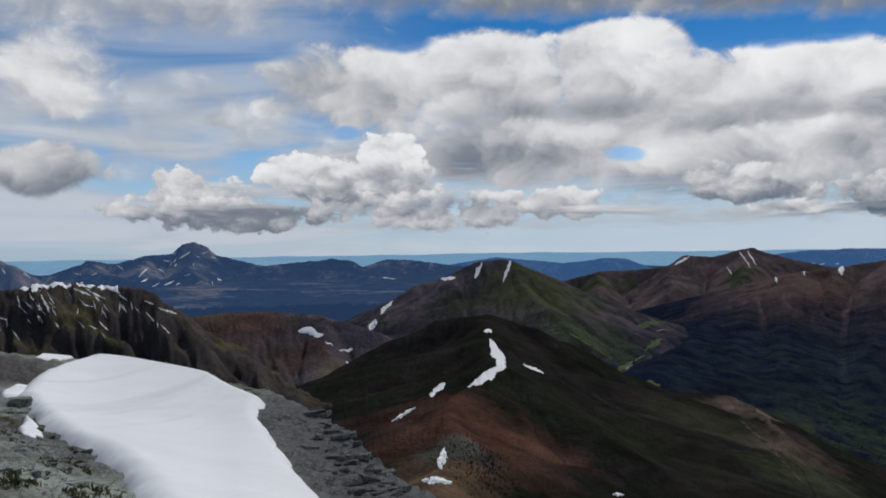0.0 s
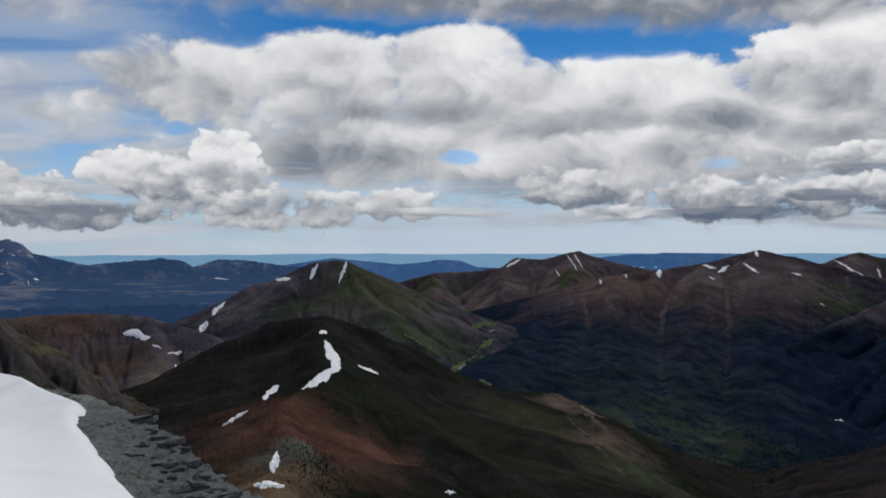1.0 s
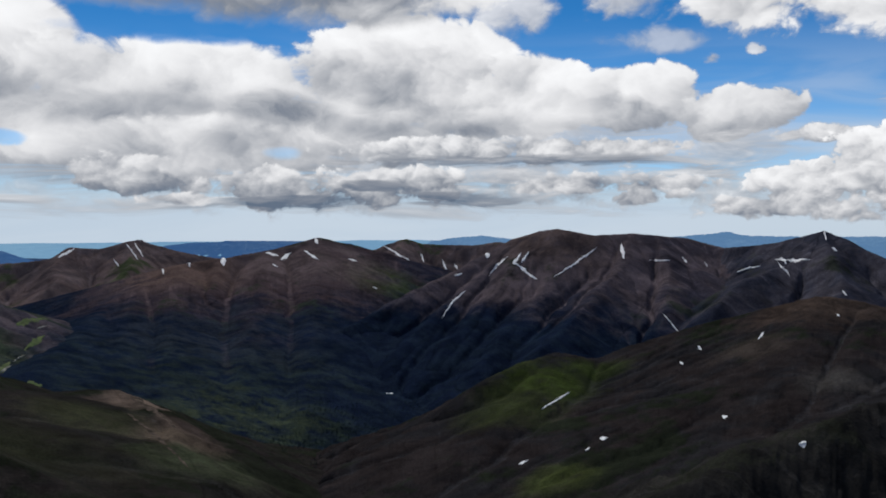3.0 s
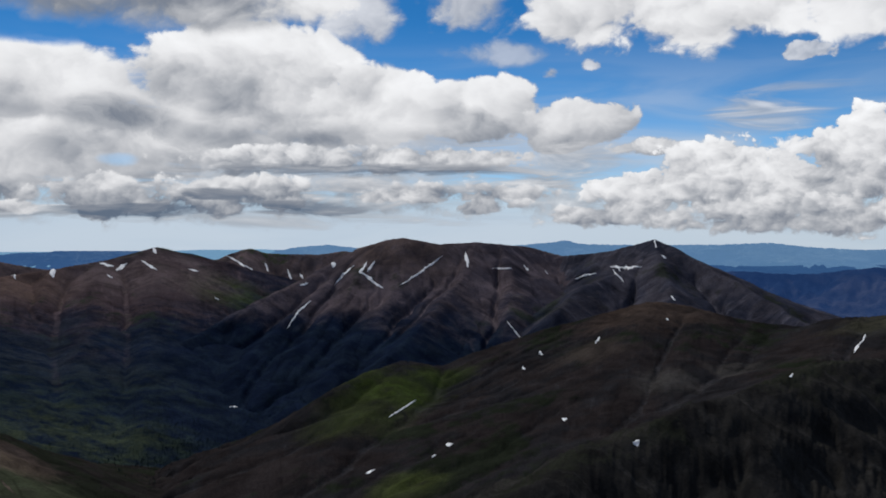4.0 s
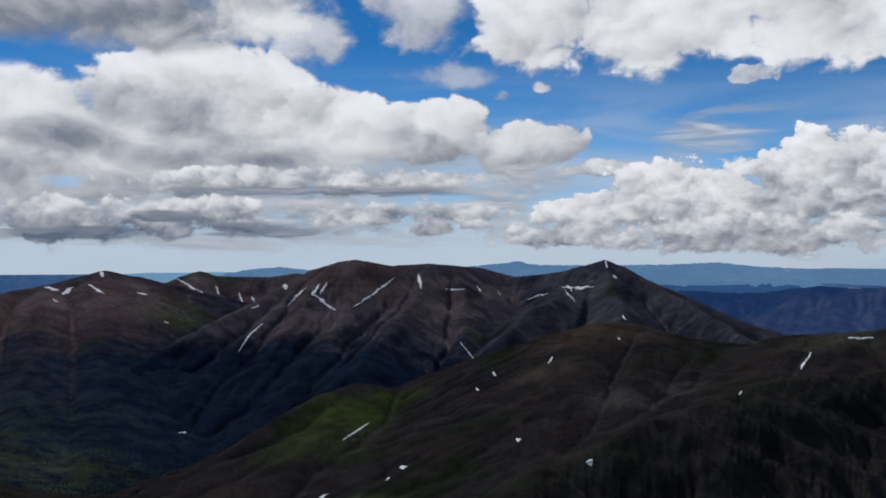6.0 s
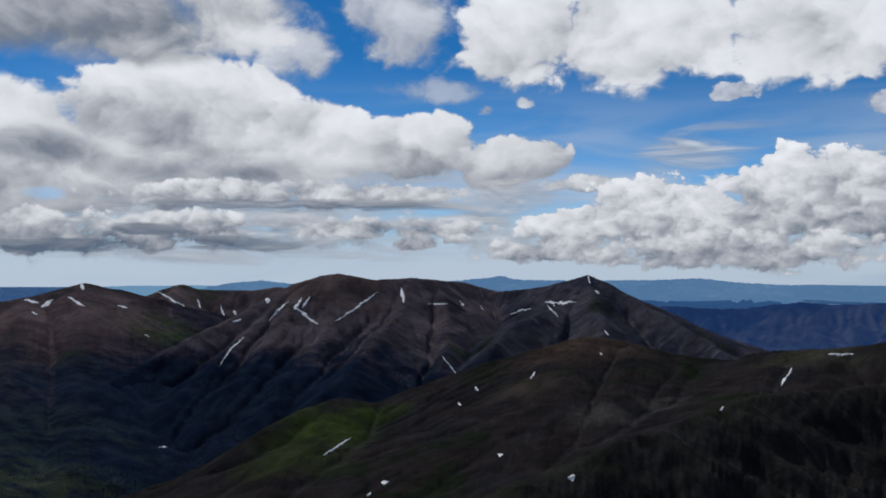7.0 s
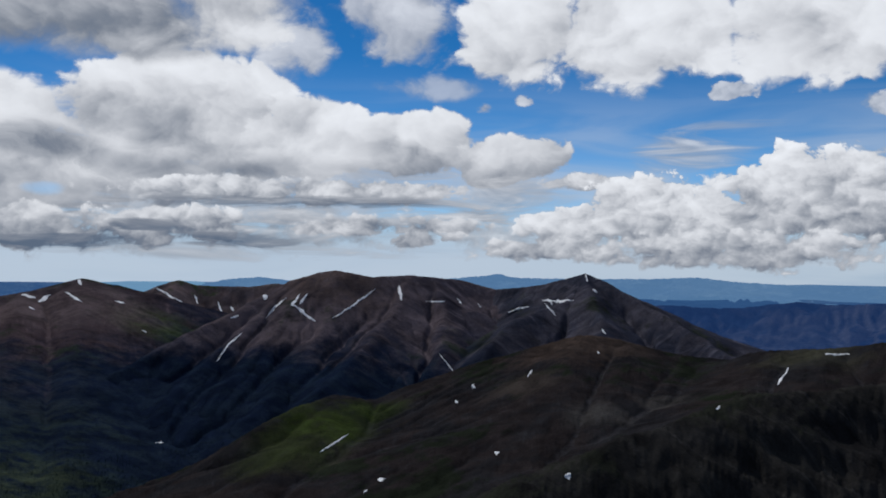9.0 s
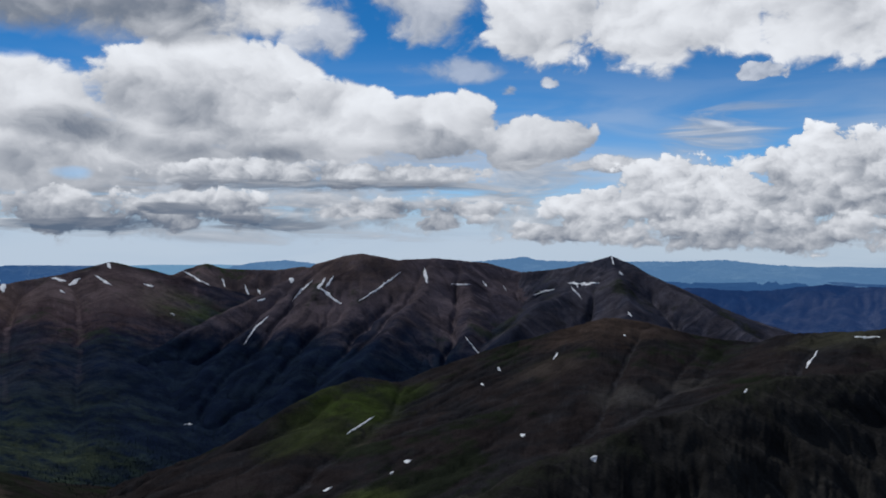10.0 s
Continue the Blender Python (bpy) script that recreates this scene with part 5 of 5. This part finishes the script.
def rim(b):
    bb = [p[0] % 360 for p in RIM]
    tall = [EYE + p[2] * math.tan(radians(p[1])) for p in RIM]
    far, low = 0.0, 0.0
    turns = np.linspace(-2.6, 2.6, 21)
    for turn in turns:
        far = far + np.interp((b + turn) % 360, bb, [p[2] for p in RIM], period=360) / 21
        low = low + np.interp((b + turn) % 360, bb, tall, period=360) / 21
    return far, low


def shoulder_base(b, r):
    far, low = rim(b)
    s = r / far
    z = low + (EYE - 1.7 - low) * np.clip(1 - s, 0, 1) ** 2.3
    over = np.clip(r - far, 0, None)
    return z - 1.25 * over ** 2 / (over + 4.0)


def shoulder_rock(b, r):
    z = shoulder_base(b, r)
    x, y = r * np.sin(np.radians(b)), r * np.cos(np.radians(b))
    n1, n2 = fractal(x, y, 9.0, 5, 211), fractal(x * 0.8 + y * 0.5, y * 1.9 - x, 5.0, 4, 221)
    ledge = np.abs(gradient_noise((x + y) / 3.1, (y - 0.6 * x) / 9.0, 231))
    grow = np.clip(r / 12, 0.1, 1)
    tilt = z * 1.6 + 0.5 * fractal(x, y, 7.0, 3, 241)
    bench = np.abs(tilt - np.round(tilt)) * 2.0
    knob = np.abs(fractal(x, y, 3.2, 4, 251, 0.6))
    return z + grow * (0.5 * n1 + 0.25 * np.floor(n2 * 5) / 5 + 0.25 * (ledge - 0.3) + 0.22 * (bench - 0.5) + 0.35 * (0.3 - knob))


def on_shoulder(bb, ee, lift=0.0):
    """The place on the shoulder at bearing bb and rise ee as seen from the summit."""
    d = np.linspace(10, 170, 3200)
    low = EYE + d * math.tan(radians(ee)) < shoulder_base(np.full(d.shape, bb), d) + lift
    d = float(d[np.argmax(low)])
    return d * math.sin(radians(bb)), d * math.cos(radians(bb)), float(shoulder_base(np.array([bb]), np.array([d]))[0])


def rock_material():
    """Grey-green lichened rock, dark scree and brown turf in the hollows, split by cracks."""
    mat = bpy.data.materials.new("summit_rock")
    mat.use_nodes = True
    n = Net(mat.node_tree)
    geo = n.node("ShaderNodeNewGeometry")
    p = geo.outputs["Position"]
    big, mid, fine = n.noise(p, 0.12, 6, 0.6, 0.5), n.noise(n.vmul(p, (1, 1, 2.2)), 0.8, 7, 0.65), n.noise(p, 6.0, 6, 0.7)
    patch = n.noise(p, 0.35, 5, 0.65, 0.8)
    bed = n.noise(n.vmul(p, (0.35, 0.9, 3.0)), 0.7, 6, 0.62, 1.2)
    split = n.noise(n.vmul(p, (1.3, 0.3, 0.6)), 0.5, 5, 0.6, 0.8)
    crack = n.mul(n.step(n.m("ABSOLUTE", n.sub(bed, 0.5)), 0.0, 0.02, 0.5, 1.0), n.step(n.m("ABSOLUTE", n.sub(split, 0.5)), 0.0, 0.014, 0.45, 1.0))
    col = n.mix(n.step(big, 0.38, 0.62), (0.26, 0.28, 0.225), (0.39, 0.42, 0.355))
    col = n.mix(n.step(patch, 0.52, 0.66), col, (0.31, 0.33, 0.285))

    def region(place, lo, hi, tone, amount=1.0):
        away = n.node("ShaderNodeVectorMath", operation="DISTANCE")
        n.put(away.inputs[0], p)
        n.put(away.inputs[1], place)
        edge = n.add(away.outputs["Value"], n.add(n.mul(n.sub(big, 0.5), 0.9 * hi), n.mul(n.sub(patch, 0.5), 0.5 * hi)))
        return n.mix(n.step(edge, hi, lo, 0.0, amount), col, tone)

    col = region(on_shoulder(-6.5, -12.5), 18.0, 40.0, (0.135, 0.135, 0.128))
    col = region(on_shoulder(-24.6, -7.2), 8.0, 24.0, (0.085, 0.072, 0.070))
    col = region(on_shoulder(-26.3, -9.6), 1.5, 5.0, (0.085, 0.062, 0.030))
    col = region(on_shoulder(-13.0, -8.9), 4.0, 12.0, (0.085, 0.085, 0.058), 0.8)
    turf = n.mul(n.step(mid, 0.52, 0.66), n.step(patch, 0.42, 0.6))
    col = n.mix(n.mul(turf, 0.85), col, (0.085, 0.080, 0.042))
    col = n.mix(n.step(fine, 0.3, 0.8, 0.0, 0.45), col, (0.30, 0.31, 0.275))
    bs = n.node("ShaderNodeBsdfPrincipled")
    n.put(bs.inputs["Base Color"], n.mix(crack, (0.05, 0.05, 0.045), col))
    n.put(bs.inputs["Roughness"], 0.92)
    n.put(bs.inputs["Specular IOR Level"], 0.05)
    bp = n.node("ShaderNodeBump")
    n.put(bp.inputs["Strength"], 0.9)
    n.put(bp.inputs["Distance"], 0.4)
    n.put(bp.inputs["Height"], n.add(n.mul(crack, 0.4), n.add(mid, n.mul(fine, 0.4))))
    n.put(bs.inputs["Normal"], bp.outputs[0])
    n.put(n.node("ShaderNodeOutputMaterial").inputs["Surface"], bs.outputs[0])
    return mat


b = np.concatenate([np.arange(-40, 10, 0.12), np.arange(10, 319, 3.0), [320.0]])
k = np.concatenate([[0.0], np.linspace(0.004, 0.3, 40), np.linspace(0.304, 1.0, 300), np.linspace(1.01, 2.2, 50)])
K, B = np.meshgrid(k, b, indexing="ij")
R = K * rim(B)[0]
x, y = R * np.sin(np.radians(B)), R * np.cos(np.radians(B))
tagged(link("summit", np.stack([x.ravel(), y.ravel(), shoulder_rock(B, R).ravel()], 1), grid_faces(*B.shape), rock_material()),
       "grey slabby summit rock with scree and broken ledges", "rock outcrop")


def snow_field(name, label, edge, thick=1.0, ease=2.2, seed=5):
    """A snow bank on the shoulder inside an edge given by bearing and rise, with a rounded lip."""
    pts = []
    for bb, ee in edge:
        r = np.linspace(15, 1.08 * float(rim(np.array([bb]))[0][0]), 500)
        hit = EYE + r * math.tan(radians(ee)) <= shoulder_base(np.full(500, bb), r)
        d = r[np.argmax(hit)] if hit.any() else r[-1]
        pts.append((d * math.sin(radians(bb)), d * math.cos(radians(bb))))
    pts = np.array(pts)
    bs = [e[0] for e in edge]
    far = np.hypot(pts[:, 0], pts[:, 1])
    step = 0.1 if max(bs) - min(bs) > 4 else 0.03
    b = np.arange(min(bs) - 0.6, max(bs) + 0.6, 0.5 * step)
    r = np.linspace(far.min() - 4, far.max() + 5, 420 if step == 0.1 else 120)
    R, B = np.meshgrid(r, b, indexing="ij")
    x, y = R * np.sin(np.radians(B)), R * np.cos(np.radians(B))
    wx, wy = x + 0.35 * fractal(x, y, 6.0, 4, seed), y + 0.6 * fractal(x, y, 6.0, 4, seed + 5)
    dist, inside = np.full(x.shape, 1e9), np.zeros(x.shape, bool)
    for (ax, ay), (cx, cy) in zip(pts, np.roll(pts, -1, 0)):
        dx, dy = cx - ax, cy - ay
        t = np.clip(((wx - ax) * dx + (wy - ay) * dy) / (dx * dx + dy * dy + 1e-9), 0, 1)
        dist = np.minimum(dist, np.hypot(wx - ax - t * dx, wy - ay - t * dy))
        inside ^= ((ay > wy) != (cy > wy)) & (wx < ax + (wy - ay) * dx / (dy if abs(dy) > 1e-9 else 1e-9))
    d = np.where(inside, dist, -dist)
    lift = np.clip((d + 0.4) / ease, 0, 1)
    z = shoulder_base(B, R)
    z = z + thick * (1 - (1 - lift) ** 2) - 0.7 * (1 - lift) ** 3 + 0.06 * lift * fractal(x, y, 26.0, 2, seed + 9)
    verts, faces = trim(np.stack([x.ravel(), y.ravel(), z.ravel()], 1), grid_faces(*B.shape), (d > -0.5).ravel())
    return tagged(link(name, verts, faces, snow), label, "snow")


snow_field("snowfield", "large smooth white snowfield lying over the summit rock", [
    (-25.00, -8.49), (-24.10, -7.55), (-22.76, -7.07), (-21.39, -6.78), (-19.68, -6.58), (-17.79, -6.59), (-16.67, -7.05), (-15.06, -8.00), (-12.75, -8.99), (-11.01, -9.95), (-11.43, -10.67),
    (-10.44, -12.45), (-9.10, -14.34), (-7.58, -16.21), (-5.36, -18.87), (-16.88, -18.03), (-18.90, -14.88), (-19.51, -13.72), (-20.88, -12.39), (-22.98, -11.02), (-24.58, -9.31)])
snow_field("snow_patch", "thin strip of snow on the summit rock", [(-24.02, -6.48), (-23.04, -6.32), (-21.93, -6.45), (-21.99, -6.61), (-23.20, -6.66)], 0.25, 0.8, 15)
snow_field("snow_patch", "small snow remnant among grey summit rocks", [(-25.71, -8.18), (-24.99, -7.93), (-24.26, -8.11), (-24.85, -8.56), (-25.57, -8.44)], 0.22, 0.8, 25)
snow_field("snow_patch", "small snow remnant among grey summit rocks", [(-24.98, -10.67), (-24.44, -9.73), (-23.81, -10.72), (-24.32, -10.99)], 0.2, 0.7, 35)


# ---- loose rock on the summit ----
def rock_mesh(name, seed, flat):
    """A broken block: a cube cut by tilted planes, with knocked-off edges."""
    rnd = random.Random(seed)
    bm = bmesh.new()
    bmesh.ops.create_cube(bm, size=2.0)
    for _ in range(7):
        way = Vector((rnd.uniform(-1, 1), rnd.uniform(-1, 1), rnd.uniform(-0.6, 1))).normalized()
        cut = bmesh.ops.bisect_plane(bm, geom=bm.verts[:] + bm.edges[:] + bm.faces[:], plane_co=way * rnd.uniform(0.85, 1.15), plane_no=way, clear_outer=True)
        rim_edges = [g for g in cut["geom_cut"] if isinstance(g, bmesh.types.BMEdge)]
        if rim_edges:
            bmesh.ops.contextual_create(bm, geom=rim_edges)
    for v in bm.verts:
        v.co.z *= flat
    bm.normal_update()
    me = bpy.data.meshes.new(name)
    bm.to_mesh(me)
    bm.free()
    me.materials.append(bpy.data.materials["summit_rock"])
    return me


summit = bpy.data.objects["summit"]
slabs = [rock_mesh("slab", k, 0.2) for k in range(5)]
stones = [rock_mesh("stone", 20 + k, 0.7) for k in range(5)]
rnd = random.Random(12)


def strew(name, meshes, count, bearings, part, size, parent, lift=0.1):
    for _ in range(count):
        bb, kk = rnd.uniform(*bearings), rnd.uniform(*part)
        rr = kk * float(rim(np.array([bb]))[0][0])
        ob = new(name, rnd.choice(meshes))
        sz = size * rnd.uniform(0.45, 1.3)
        base = float(shoulder_rock(np.array([bb]), np.array([rr]))[0])
        ob.parent = parent
        ob.matrix_basis = pose(rr * math.sin(radians(bb)), rr * math.cos(radians(bb)), base + lift * sz, rnd.uniform(-10, 10), rnd.uniform(-12, 12),
                               rnd.uniform(-25, 25)) @ Matrix.Diagonal((sz * rnd.uniform(0.8, 1.7), sz, sz, 1))


strew("slab", slabs, 60, (-11.0, 0.0), (0.80, 1.0), 1.1, summit, -0.16)
strew("slab", slabs, 22, (-26.5, -20.5), (0.25, 0.55), 0.5, summit, -0.15)
strew("stone", stones, 90, (-8.0, 0.0), (0.75, 1.0), 0.35, summit, 0.2)
strew("stone", stones, 50, (-26.5, -21.0), (0.25, 0.6), 0.18, summit, 0.2)
boulder = new("boulder", rock_mesh("boulder", 77, 0.55))
spot = on_shoulder(-24.88, -8.69, 1.0)
boulder.matrix_basis = pose(spot[0], spot[1], spot[2] + 0.75, 0, 4, 30) @ Matrix.Diagonal((0.85, 0.7, 0.6, 1))
tagged(boulder, "grey rounded boulder at the edge of the snowfield", "boulder")


def tussocks(name, label, places, material, seed):
    """Low cushions of dry alpine grass: bent blades fanned round a centre."""
    rng = np.random.default_rng(seed)
    verts, faces = [], []
    for x, y, z, wide in places:
        for _ in range(26):
            a, d = rng.uniform(0, 2 * math.pi), wide * math.sqrt(rng.random())
            px, py, lean = x + 1.5 * d * math.cos(a), y + d * math.sin(a), rng.uniform(0, 2 * math.pi)
            h, w = rng.uniform(0.06, 0.17) * (1.15 - 0.5 * d / wide), rng.uniform(0.02, 0.05)
            k = len(verts)
            ox, oy = w * math.cos(lean), w * math.sin(lean)
            verts += [(px - ox, py - oy, z - 0.1), (px + ox, py + oy, z - 0.1), (px + 0.3 * h * oy / w + 0.6 * ox, py - 0.3 * h * ox / w + 0.6 * oy, z + 0.6 * h), (px + 0.9 * h * oy / w, py - 0.9 * h * ox / w, z + h)]
            faces += [(k, k + 1, k + 2), (k, k + 2, k + 3)]
    return tagged(link(name, np.array(verts), np.array(faces), material, smooth=False), label, "grass", kind="stuff")


straw = plain_material("dry_grass", (0.20, 0.175, 0.085), (0.12, 0.125, 0.060), 1.5)
rng = np.random.default_rng(61)
places = []
for bb, ee, spread, count in ((-26.2, -9.6, 0.7, 30), (-25.6, -10.6, 0.6, 24), (-22.3, -12.6, 0.8, 26), (-21.8, -14.6, 0.7, 26), (-25.0, -13.2, 1.0, 26), (-20.4, -15.5, 0.6, 24), (-24.0, -15.6, 1.0, 26), (-12.2, -9.2, 1.0, 30)):
    for _ in range(count):
        u, v = bb + rng.normal(0, spread), ee + rng.normal(0, 0.25)
        x, y, z = on_shoulder(u, v)
        d = math.hypot(x, y)
        places.append((x, y, float(shoulder_rock(np.array([u]), np.array([d]))[0]), rng.uniform(0.12, 0.3)))
tussocks("alpine_grass", "tufts of dry olive grass among lichened summit rock", places, straw, 62)
